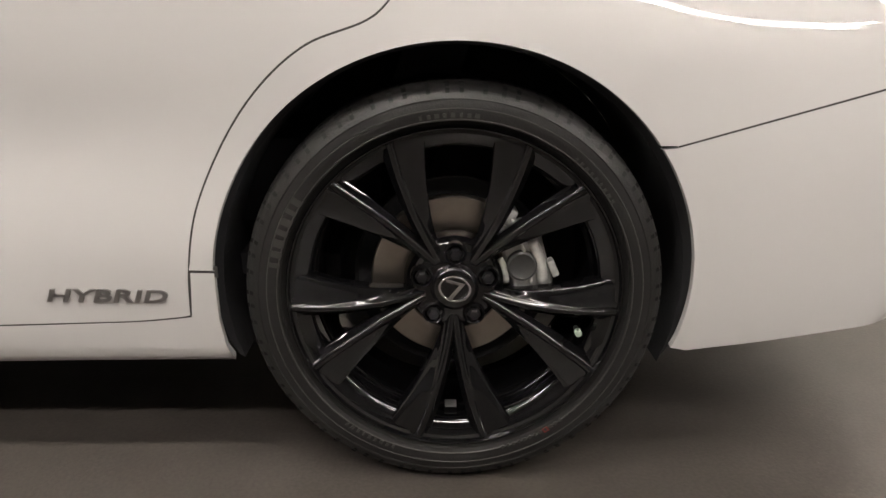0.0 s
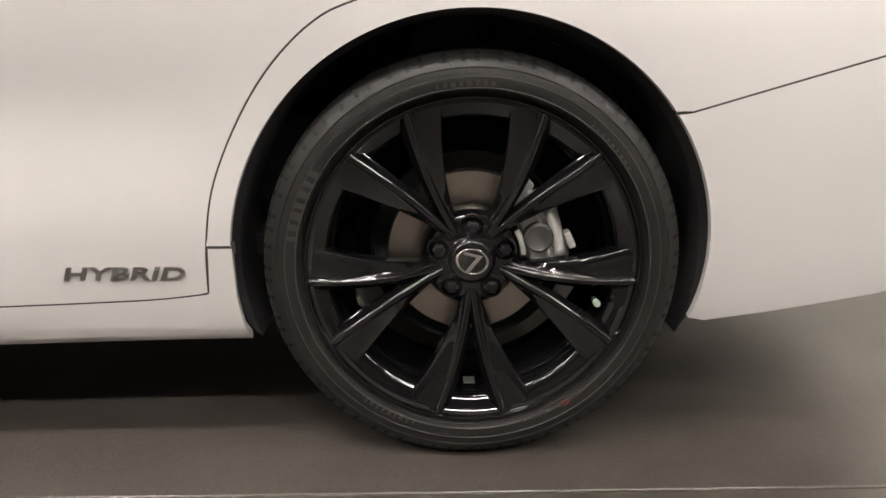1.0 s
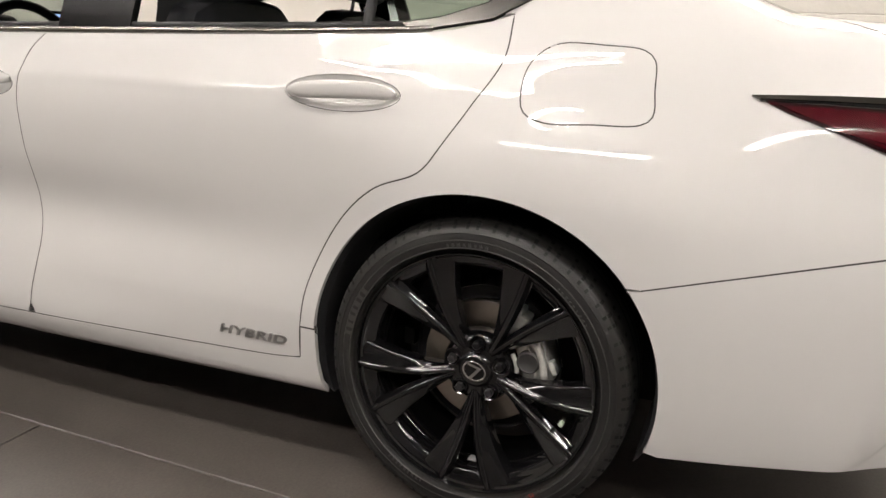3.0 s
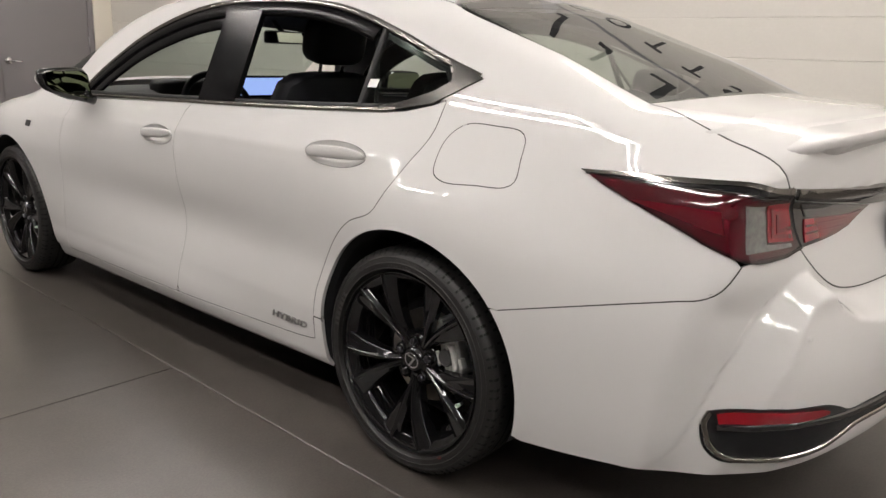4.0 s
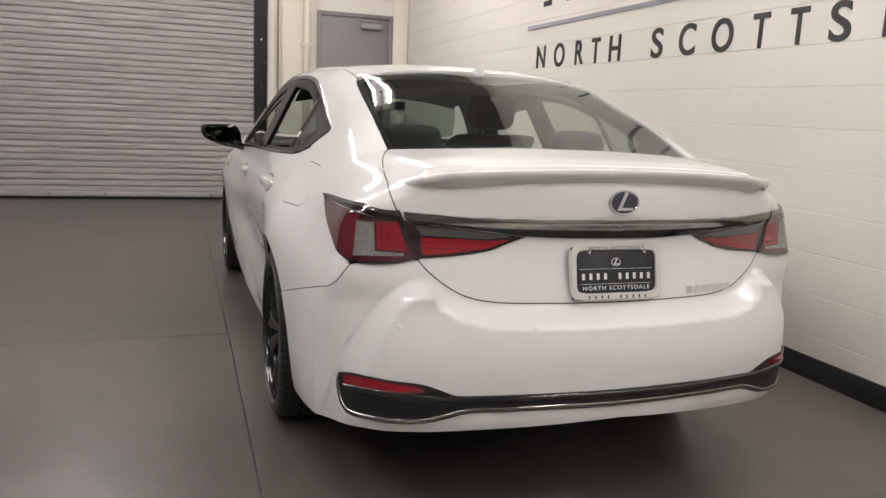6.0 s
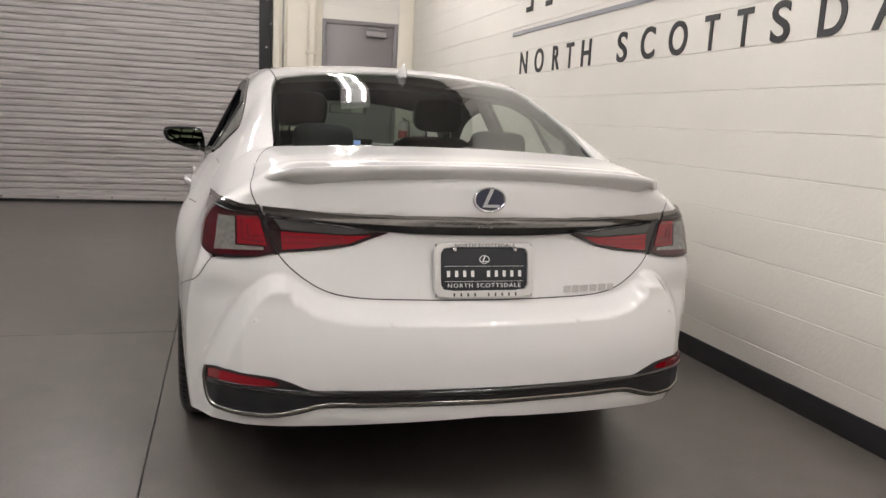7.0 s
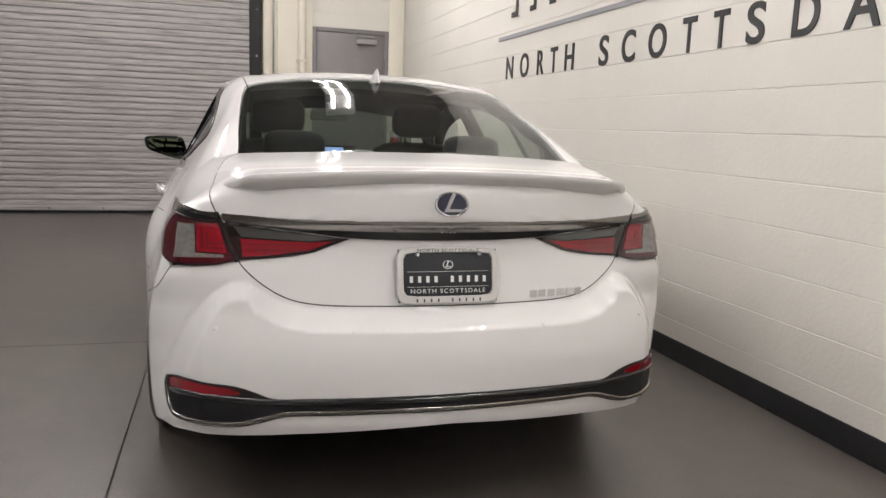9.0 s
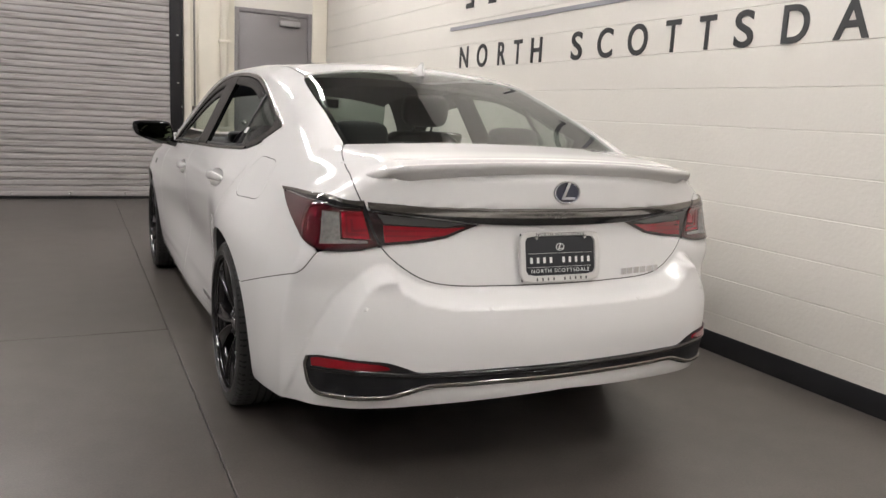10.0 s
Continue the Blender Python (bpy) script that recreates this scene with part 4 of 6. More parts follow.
    bonnet = np.concatenate([curve([(0, 2.82), (0.45, 2.78), (0.70, 2.62)]), curve([(0.74, 2.64), (0.70, 2.9), (0.62, 3.3), (0.5, 3.66)]), curve([(0.4, 3.70), (0, 3.74)])])
    panel("bonnet", mirrored(bonnet), on_top, PAINT, car, (1,), "white bonnet", gap=0.002, grid=0.04)
    # glass
    g = np.concatenate([curve([(0, 0.232), (0.35, 0.212), (0.50, 0.185), (0.548, 0.135)]), pillar[4:-1], curve([(0.588, -0.525), (0.5, -0.547), (0.25, -0.578), (0, -0.587)])])
    panel("rear_window", mirrored(g), on_top, GLASS_REAR, car, (1,), "large tinted rear window", gap=0.003, lift=-0.004, thick=0)[0].visible_shadow = False
    panel("window_border", mirrored(g), on_top, BLACK_GLOSS, car, (1,), "black printed border of the rear window", gap=0.002, lift=-0.009, thick=0, holes=[shrink(mirrored(g), 0.022)], grid=0.03)
    ws = np.concatenate([curve([(0, 1.995), (0.35, 2.015), (0.545, 2.045)]), curve([(0.60, 2.15), (0.70, 2.42), (0.74, 2.58)]), curve([(0.68, 2.63), (0.45, 2.76), (0, 2.80)])])
    panel("windscreen", mirrored(ws), on_top, GLASS, car, (1,), "clear windscreen", gap=0.003, lift=-0.004, thick=0, grid=0.04)[0].visible_shadow = False
    # boot lid
    lip = to_tail(on_top(curve([(0, -0.592), (0.25, -0.583), (0.5, -0.552), (0.588, -0.532)])))
    panel("boot_lid", mirrored(np.concatenate([lip, to_tail(trunk)[1:]])), on_tail, PAINT, car, (1,), "white boot lid", gap=0.0018, grid=0.014)
    # bumper
    low = curve([(REAR_MIDDLE, 0.337), (-1.2, 0.325), (-1.0, 0.310), (-0.85, 0.295), (-0.76, 0.285), (-0.67, 0.272), (-0.58, 0.254), (-0.46, 0.231), (-0.37, 0.217)])
    bump = np.concatenate([low, np.array(arch(0.0, -17, 37.5)), seam2, to_side(settle(curve([(0.785, -0.872, 0.778), (0.70, -0.91, 0.79), (0.606, -0.943, 0.803)])))[1:-1], to_side(trunk)[int(np.argmin(np.abs(trunk[:, 2] - 0.80))):]])
    wrap("rear_bumper", bump, PAINT, 0.0075, "white rear bumper", gap=0.0016)
    # dark ribbons along the seams, coloured for the shade inside the panel gaps
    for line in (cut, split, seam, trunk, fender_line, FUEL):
        ribbon("seam", line, 0.012, GAP_SHADE, car)
    ribbon("seam", [(0.89, y, z) for y, z in SILL], 0.014, GAP_SHADE, car)
    ribbon("seam", [(0.9, y, 0.357) for y in np.linspace(0.375, 0.425, 8)], 0.02, GAP_SHADE, car)
    # raised black ribbon, painted as the shade between the two lamps
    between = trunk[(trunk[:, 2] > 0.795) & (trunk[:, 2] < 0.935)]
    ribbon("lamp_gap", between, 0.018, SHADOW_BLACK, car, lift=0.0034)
    ribbon("seam", on_top(rail_xy), 0.02, GAP_SHADE, car)


car_body()


def on_form(pts):
    """Outline in the side unrolling from (x, z) on the rear face."""
    return to_side(settle([(x, float(tail(np.array([x]), np.array([z]))[0]), z) for x, z in pts]))


def car_tail():
    # outer lamps, on the quarters
    top_edge = [(0.786, -0.490, 0.924), (0.780, -0.59, 0.922), (0.774, -0.74, 0.920), (0.756, -0.83, 0.918), (0.708, -0.882, 0.917), (0.652, -0.908, 0.915)]
    low_edge = [(0.606, -0.935, 0.800), (0.66, -0.918, 0.784), (0.715, -0.892, 0.777), (0.752, -0.868, 0.775), (0.774, -0.852, 0.779), (0.800, -0.78, 0.818), (0.806, -0.65, 0.866), (0.795, -0.535, 0.904)]
    ring = np.concatenate([to_side(settle(curve(top_edge))), to_side(settle(curve([(0.648, -0.908, 0.905), (0.630, -0.922, 0.85), (0.608, -0.935, 0.805)]))), to_side(settle(curve(low_edge)))[1:]])
    lamps = panel("tail_lamp", ring, on_side, LAMP_EDGE, car, BOTH, "dark red wrap-round tail lamp", gap=0.001, lift=0.004, thick=0.012, grid=0.012)
    for side, lamp in zip(BOTH, lamps):
        panel("dark_lens", shrink(ring, 0.007), on_side, LAMP_DARK, lamp, (side,), "dark red cover lens", lift=0.0056, thick=0.003, grid=0.012)

    def piece(name, pts, mat, lift, label="", grid=0.012, thick=0.004):
        ring3 = to_side(settle(straight(pts, 0.008)))
        for side, lamp in zip(BOTH, lamps):
            panel(name, ring3, on_side, mat, lamp, (side,), label, lift=lift, thick=thick, grid=grid)

    piece("reversing_lens", [(0.764, -0.855, 0.902), (0.719, -0.878, 0.902), (0.717, -0.888, 0.815), (0.640, -0.915, 0.813), (0.638, -0.915, 0.804), (0.70, -0.892, 0.801), (0.777, -0.873, 0.801)], LAMP_CLEAR, 0.0065, "clear ribbed reversing lens")
    piece("red_lens", [(0.713, -0.88, 0.904), (0.655, -0.905, 0.907), (0.632, -0.92, 0.818), (0.711, -0.889, 0.820)], LAMP_RED, 0.0065, "bright red brake lens")
    piece("red_lens", [(0.810, -0.60, 0.886), (0.800, -0.74, 0.886), (0.784, -0.815, 0.880), (0.784, -0.825, 0.835), (0.804, -0.74, 0.858)], LAMP_MID, 0.0065, "red side lens")
    for d in (0.0, 0.018):
        piece("light_blade", [(0.704 - d, -0.885, 0.895 - d), (0.697 - d, -0.885, 0.895 - d), (0.693 - d, -0.89, 0.836 + d * 0.5), (0.642 + d * 0.2, -0.92, 0.834 + d), (0.640, -0.92, 0.826 + d), (0.701 - d, -0.89, 0.828 + d * 0.5)], LAMP_BLADE, 0.0080, grid=0.02, thick=0.003)
    piece("lower_rim", [(0.775, -0.852, 0.783), (0.75, -0.868, 0.782), (0.66, -0.918, 0.790), (0.607, -0.935, 0.804), (0.606, -0.935, 0.799), (0.66, -0.918, 0.784), (0.715, -0.892, 0.777), (0.752, -0.868, 0.775)], BLACK_GLOSS, 0.0085)
    # inner lamps, on the boot lid
    inner = on_form(straight([(0.6405, 0.907), (0.59, 0.9015), (0.45, 0.886), (0.32, 0.8715), (0.286, 0.868), (0.31, 0.858), (0.39, 0.825), (0.45, 0.813), (0.504, 0.806), (0.598, 0.798), (0.622, 0.85)], 0.01))
    lid_lamps = panel("lid_lamp", inner, on_side, LAMP_EDGE, car, BOTH, "dark red tail lamp on the boot lid", gap=0.001, lift=0.004, thick=0.012, grid=0.012)
    for side, lamp in zip(BOTH, lid_lamps):
        panel("smoke_lens", on_form(straight([(0.612, 0.900), (0.45, 0.883), (0.325, 0.869), (0.40, 0.860), (0.52, 0.864), (0.590, 0.867)], 0.01)), on_side, LAMP_SMOKE, lamp, (side,), "smoked clear lens", lift=0.007, thick=0.005, grid=0.012)
        panel("red_lens", on_form(straight([(0.592, 0.862), (0.50, 0.859), (0.40, 0.8555), (0.335, 0.860), (0.40, 0.832), (0.51, 0.815), (0.588, 0.808)], 0.01)), on_side, LAMP_RED, lamp, (side,), "bright red lens", lift=0.0065, thick=0.004, grid=0.012)
        for h in (0.828, 0.845):
            panel("light_blade", on_form(straight([(0.585, h + 0.003), (0.42, h + 0.004), (0.42, h), (0.585, h - 0.002)], 0.01)), on_side, LAMP_BLADE, lamp, (side,), lift=0.0080, thick=0.003, grid=0.02)
    # dark chrome strip over the lamps and across the lid, and the black band under it
    q_top = [(0.780, -0.470, 0.929), (0.774, -0.59, 0.936), (0.760, -0.75, 0.939), (0.742, -0.83, 0.938), (0.705, -0.875, 0.937), (0.650, -0.905, 0.936)]
    q_mid = [(0.650, -0.905, 0.922), (0.706, -0.877, 0.925), (0.745, -0.828, 0.926), (0.766, -0.748, 0.926), (0.778, -0.59, 0.926), (0.784, -0.485, 0.925)]
    q_low = [(0.650, -0.905, 0.917), (0.708, -0.882, 0.918), (0.756, -0.83, 0.919), (0.774, -0.74, 0.921), (0.780, -0.59, 0.923), (0.788, -0.485, 0.9235)]
    panel("chrome_strip", np.concatenate([to_side(settle(curve(q_top))), to_side(settle(curve(q_mid)))]), on_side, CHROME, car, BOTH, "dark chrome strip", lift=0.008, thick=0.01, grid=0.01)
    panel("strip_shadow_edge", np.concatenate([to_side(settle(curve(q_mid)))[::-1], to_side(settle(curve(q_low)))]), on_side, BLACK_GLOSS, car, BOTH, "gloss black edge over the tail lamp", lift=0.006, thick=0.01, grid=0.01)
    s_half = np.concatenate([on_form(curve([(0.0, 0.922), (0.2, 0.921), (0.42, 0.923), (0.56, 0.929), (0.642, 0.934)])), on_form(curve([(0.640, 0.918), (0.55, 0.911), (0.4, 0.902), (0.2, 0.898), (0.0, 0.898)]))])
    wrap("chrome_strip", s_half, CHROME, 0.012, "dark chrome strip", lift=0.010, thick=0.014)
    b_half = np.concatenate([on_form(curve([(0.0, 0.897), (0.2, 0.897), (0.4, 0.901), (0.55, 0.910), (0.636, 0.917)])), on_form(curve([(0.634, 0.909), (0.55, 0.9005), (0.42, 0.886), (0.30, 0.872), (0.15, 0.866), (0.0, 0.865)]))])
    wrap("black_band", b_half, BLACK_GLOSS, 0.012, "gloss black band under the strip", lift=0.006, thick=0.012)
    # lower trim of the bumper with reflectors
    t_top = [(0.0, 0.434), (0.2, 0.433), (0.42, 0.429), (0.515, 0.428), (0.555, 0.443), (0.605, 0.458), (0.69, 0.462), (0.748, 0.462), (0.776, 0.454), (0.800, 0.443)]
    t_low = [(0.803, 0.42), (0.801, 0.395), (0.793, 0.358), (0.780, 0.340), (0.755, 0.337), (0.70, 0.339), (0.607, 0.347), (0.54, 0.366), (0.481, 0.384), (0.35, 0.390), (0.2, 0.393), (0.0, 0.393)]
    wrap("lower_trim", np.concatenate([on_form(curve(t_top)), on_form(curve(t_low))]), BLACK_MATTE, 0.014, "black lower bumper trim", lift=0.004, thick=0.012)
    path = on_form(curve([(0.797, 0.443), (0.803, 0.42), (0.801, 0.395), (0.794, 0.358), (0.780, 0.340), (0.755, 0.337), (0.70, 0.339), (0.607, 0.347), (0.54, 0.366), (0.481, 0.384), (0.35, 0.390), (0.2, 0.393), (0.0, 0.393)], 0.01))
    ribbon("chrome_line", on_side(path), 0.013, CHROME, car, lift=0.010, thick=0.008, label="thin dark chrome line")
    # raised black ribbon that draws the shaded groove below the chrome line
    path = on_form(curve([(0.806, 0.41), (0.805, 0.39), (0.799, 0.352), (0.784, 0.330), (0.757, 0.3275), (0.70, 0.3295), (0.607, 0.3375), (0.54, 0.356), (0.481, 0.3745), (0.35, 0.3805), (0.2, 0.3835), (0.0, 0.3835)], 0.01))
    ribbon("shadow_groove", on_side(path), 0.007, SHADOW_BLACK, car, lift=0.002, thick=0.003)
    path = on_form(curve([(0.790, 0.408), (0.768, 0.415), (0.738, 0.421), (0.65, 0.424), (0.58, 0.422), (0.5, 0.4195), (0.4, 0.4205), (0.2, 0.4225), (0.0, 0.4225)], 0.01))
    ribbon("trim_ledge", on_side(path), 0.016, BLACK_GLOSS, car, lift=0.010, thick=0.007)
    panel("reflector", on_form(straight([(0.790, 0.440), (0.773, 0.449), (0.747, 0.457), (0.69, 0.457), (0.625, 0.453), (0.602, 0.446), (0.598, 0.439), (0.64, 0.433), (0.70, 0.432), (0.741, 0.430), (0.770, 0.424), (0.788, 0.417)], 0.008)), on_side, LAMP_RED, car, BOTH, "long red reflector", lift=0.008, thick=0.006, grid=0.012)
    # parking sensors
    for x, z in ((0.288, 0.622), (0.665, 0.617)):
        for side in BOTH:
            p = settle([(x, float(tail(np.array([x]), np.array([z]))[0]), z)])
            n = gradient(p)[0]
            p = p[0] * (side, 1, 1)
            v, f = revolve([(-0.003, 0.0085), (0.0012, 0.0082), (0.0012, 0.0072), (0.0002, 0.0068), (0.0012, 0.006), (0.0016, 0.0)], 20)
            m = Vector(n * (side, 1, 1)).to_track_quat("X", "Z").to_matrix().to_4x4()
            m.translation = Vector(p)
            ob = link_mesh("parking_sensor", v, f, PAINT, car, smooth=True)
            ob.matrix_basis = m


car_tail()


def spoiler():
    xs = np.concatenate([np.linspace(-0.665, -0.52, 16), np.linspace(-0.5, 0.5, 51), np.linspace(0.52, 0.665, 16)])
    a = np.abs(xs)
    e = np.clip((a - 0.52) / 0.145, 0, 1)
    yt = -1.055 + 0.20 * a ** 2 + 0.125 * e ** 2.2
    zt = 1.074 - 0.075 * a ** 2 - 0.045 * e ** 2.5
    rows = []
    for x, y, z, k in zip(xs, yt, zt, e):
        def deck(yy):
            return float(on_top(np.array([[x, yy]]))[0, 2])
        y0 = y + 0.24 * (1 - 0.45 * k)
        drop = 0.046 * (1 - 0.55 * k)
        d0 = deck(y0)
        rows.append([(x, y0, d0 + 0.0015), (x, y + 0.15 * (1 - 0.4 * k), (d0 * 0.55 + z * 0.45) + 0.002), (x, y + 0.06, z - 0.002), (x, y + 0.012, z + 0.001), (x, y + 0.002, z - 0.001), (x, y, z - 0.006), (x, y + 0.003, z - 0.016), (x, y + 0.014, z - 0.026), (x, y + 0.036, z - drop + 0.006), (x, y + 0.052, z - drop - 0.012), (x, y + 0.075, z - drop - 0.035)])
    k = len(rows[0])
    verts = [p for r in rows for p in r]
    faces = [(i * k + j, (i + 1) * k + j, (i + 1) * k + j + 1, i * k + j + 1) for i in range(len(rows) - 1) for j in range(k - 1)]
    faces += [tuple(range(k)), tuple((len(rows) - 1) * k + j for j in range(k))[::-1]]
    link_mesh("spoiler", verts, faces, PAINT, car, "white lip spoiler on the boot lid", smooth=True).data.set_sharp_from_angle(angle=radians(50))


spoiler()


def text_mesh(name, body, size, mat, parent, m, extrude=0.001, shear=0.0, stretch=1.0, spacing=1.0, label="", bold=0.0):
    c = bpy.data.curves.new(name, "FONT")
    c.body, c.size, c.extrude, c.shear, c.space_character, c.offset = body, size, extrude, shear, spacing, bold
    c.align_x, c.align_y, c.resolution_u = "CENTER", "CENTER", 3
    ob = bpy.data.objects.new(name, c)
    me = bpy.data.meshes.new_from_object(ob)
    bpy.data.objects.remove(ob)
    me.transform(Matrix.Diagonal((stretch, 1, 1, 1)))
    me.materials.clear()
    me.materials.append(mat)
    ob = new(name, me)
    ob.parent = parent
    ob.matrix_basis = m
    if label:
        tagged(ob, label)
    return ob


def blocks(name, widths, height, mat, parent, m, gap, depth=0.002, label="", lean=0.0):
    """A row of plain blocks, centred on the origin of m, one for each width; a negative width is a space."""
    total = sum(abs(w) for w in widths) + gap * (len(widths) - 1)
    x, ob = -total / 2, None
    for w in widths:
        if w > 0:
            l = lean * height / 2
            verts = [q for z in (-depth, depth) for q in ((-w / 2 - l, -height / 2, z), (w / 2 - l, -height / 2, z), (w / 2 + l, height / 2, z), (-w / 2 + l, height / 2, z))]
            faces = [(0, 3, 2, 1), (4, 5, 6, 7)] + [(i, (i + 1) % 4, 4 + (i + 1) % 4, 4 + i) for i in range(4)]
            ob = link_mesh(name, verts, faces, mat, parent, label)
            ob.matrix_basis = m @ Matrix.Translation((x + w / 2, 0, 0))
        x += abs(w) + gap
    return ob


def oval_emblem(name, w, h, parent, m, ring_mat, field_mat, thick=0.004):
    """Oval ring with a dark field and a plain slanting bar with a foot."""
    n = 48
    def oval(k, z):
        return [(w / 2 * k * math.cos(2 * math.pi * i / n), h / 2 * k * math.sin(2 * math.pi * i / n), z) for i in range(n)]
    loops = [oval(1.0, 0), oval(1.0, thick * 0.7), oval(0.96, thick), oval(0.88, thick), oval(0.84, thick * 0.6)]
    verts = [p for l in loops for p in l]
    faces = [(r * n + i, r * n + (i + 1) % n, (r + 1) * n + (i + 1) % n, (r + 1) * n + i) for r in range(len(loops) - 1) for i in range(n)]
    ring = link_mesh(name, verts, faces, ring_mat, parent, "oval emblem with a metal ring", smooth=True)
    ring.matrix_basis = m
    link_mesh("field", oval(0.87, thick * 0.55), [tuple(range(n))], field_mat, ring)
    s, t = h * 0.5, thick
    prof = [(0.03 * s, 0.92 * s), (0.30 * s, 0.80 * s), (-0.22 * s, -0.38 * s), (0.80 * s, -0.38 * s), (0.80 * s, -0.60 * s), (-0.62 * s, -0.60 * s)]
    v = [(x, y, t * 0.5) for x, y in prof] + [(x, y, t) for x, y in prof]
    k = len(prof)
    link_mesh("bar", v, [tuple(range(k, 2 * k))] + [(i, (i + 1) % k, k + (i + 1) % k, k + i) for i in range(k)], ring_mat, ring)
    return ring


def facing(p, normal, up=(0, 0, 1)):
    """Pose of something flat drawn in x, y, that faces along the normal."""
    z = Vector(normal).normalized()
    x = Vector(up).cross(z).normalized()
    y = z.cross(x)
    m = Matrix((x, y, z)).transposed().to_4x4()
    m.translation = Vector(p)
    return m


def badges():
    oval_emblem("emblem", 0.104, 0.075, car, facing((0, -1.0315, 0.976), (0, -1, 0.03)), BRIGHT_CHROME, NAVY, 0.007)
    for side in BOTH:
        p = settle([(0.9, 0.555, 0.312)])
        n = gradient(p)[0] * (side, 1, 1)
        p = p[0] * (side, 1, 1) + 0.0015 * n
        text_mesh("lettering", "HYBRID", 0.031, SILVER_LETTER, car, facing(p, n), 0.0015, 0.22, 1.68, 1.06, "satin grey raised lettering", 0.0008)
    p = settle([(0.365, -1.01, 0.70)])[0]
    n = gradient(np.array([p]))[0]
    blocks("model_badge", [0.024, 0.024, 0.026, 0.027, 0.027, 0.022], 0.021, BRIGHT_CHROME, car, facing(p + 0.001 * n, n), 0.008, 0.002, "small bright badge on the boot lid", 0.12)
    p = settle([(0.9, 2.62, 0.79)])[0]
    n = gradient(np.array([p]))[0]
    for side in BOTH:
        blocks("fender_badge", [0.05], 0.03, SIGN_BLACK, car, facing((p + 0.001 * n) * (side, 1, 1), n * (side, 1, 1)), 0, 0.003, "small dark badge")
    # dealer plate in its frame
    m = facing((0, -1.024, 0.763), (0, -1, 0.20))
    plate = part("number_plate", box_bm((-0.152, -0.078, -0.004), (0.152, 0.078, 0.0), 0.002), PLATE_GREY, car, "dark grey dealer plate in a silver frame", True)
    plate.matrix_basis = m
    ring = [(0.157, 0.0825), (0.1355, 0.0655)]
    verts = []
    for (hx, hy), z in ((ring[0], -0.006), (ring[0], 0.004), ((0.154, 0.0795), 0.0065), ((0.138, 0.066), 0.0065), ((0.136, 0.0645), 0.001)):
        for a in range(40):
            t = 2 * math.pi * a / 40
            c, s = math.cos(t), math.sin(t)
            k = (abs(c) ** 10 + abs(s) ** 10) ** -0.1
            verts.append((hx * c * k, hy * s * k + (0.0 if hx > 0.15 else 0.004), z))
    faces = [(r * 40 + i, r * 40 + (i + 1) % 40, (r + 1) * 40 + (i + 1) % 40, (r + 1) * 40 + i) for r in range(4) for i in range(40)]
    link_mesh("plate_frame", verts, faces, PLATE_SILVER, plate, "silver plate frame", smooth=True).data.set_sharp_from_angle(angle=radians(30))
    text_mesh("lettering", "NORTH SCOTTSDALE", 0.0145, SIGN_BLACK, plate, Matrix.Translation((0, 0.0737, 0.0068)), 0.0003, 0, 1.2, 1.15)
    text_mesh("lettering", "NORTH SCOTTSDALE", 0.0175, WHITE_LABEL, plate, Matrix.Translation((0, -0.046, 0.001)), 0.0004, 0, 1.15, 1.22)
    for kind, mat, tall, pitch, at in (("white_bar", WHITE_LABEL, 0.024, 0.0250, (-0.0105, 0.001)), ("dark_bar", SIGN_BLACK, 0.0125, 0.0215, (-0.0725, 0.0068))):
        for i in range(10):
            if i != 4:
                x = (i - 4.5) * pitch
                blocks(kind, [tall * 0.40], tall * 0.78, mat, plate, Matrix.Translation((x, at[0], at[1])), 0, 0.0004)
    for y in (0.012, -0.033):
        blocks("line", [0.25], 0.001, WHITE_LABEL, plate, Matrix.Translation((0, y, 0.001)), 0, 0.0004)
    oval_emblem("plate_emblem", 0.032, 0.025, plate, Matrix.Translation((0, 0.032, 0.0005)), WHITE_LABEL, PLATE_GREY, 0.001)
    for x in (-0.095, 0.095):
        turned("screw", [(0.0, 0.007), (0.004, 0.007), (0.006, 0.0045), (0.0062, 0.0)], 16, BRIGHT_CHROME, plate, axis="z").location = (x, 0.063, 0.004)


badges()


def handle(y0, y1, z, side):
    """Door handle: a bar that leaves the door at both ends, over a scooped cup."""
    n, k = 33, 16
    verts, faces = [], []
    for i in range(n):
        u = i / (n - 1)
        y = y0 + (y1 - y0) * (0.04 + 0.92 * u)
        zz = z + 0.002 + 0.008 * (1 - 2 * u)
        p = settle([(0.9, y, zz)])[0]
        g = gradient(np.array([p]))[0]
        e = abs(2 * u - 1)
        full = (1 - e ** 3.2) ** 0.5
        out, hh = -0.004 + 0.024 * (1 - e ** 4), 0.004 + 0.0145 * full
        for j in range(k):
            t = 2 * math.pi * j / k
            c, w = math.cos(t), math.sin(t)
            r = (abs(c) ** 2.8 + abs(w) ** 2.8) ** (-1 / 2.8)
            q = p + g * (out + 0.0085 * c * r) + np.array((0, 0, 1)) * hh * w * r
            verts.append(q * (side, 1, 1))
    for i in range(n - 1):
        for j in range(k):
            a, b = i * k + j, i * k + (j + 1) % k
            faces.append((a, b, b + k, a + k))
    faces += [tuple(range(k)), tuple((n - 1) * k + j for j in range(k))[::-1]]
    return link_mesh("door_handle", verts, faces, PAINT, car, "white door handle", smooth=True)


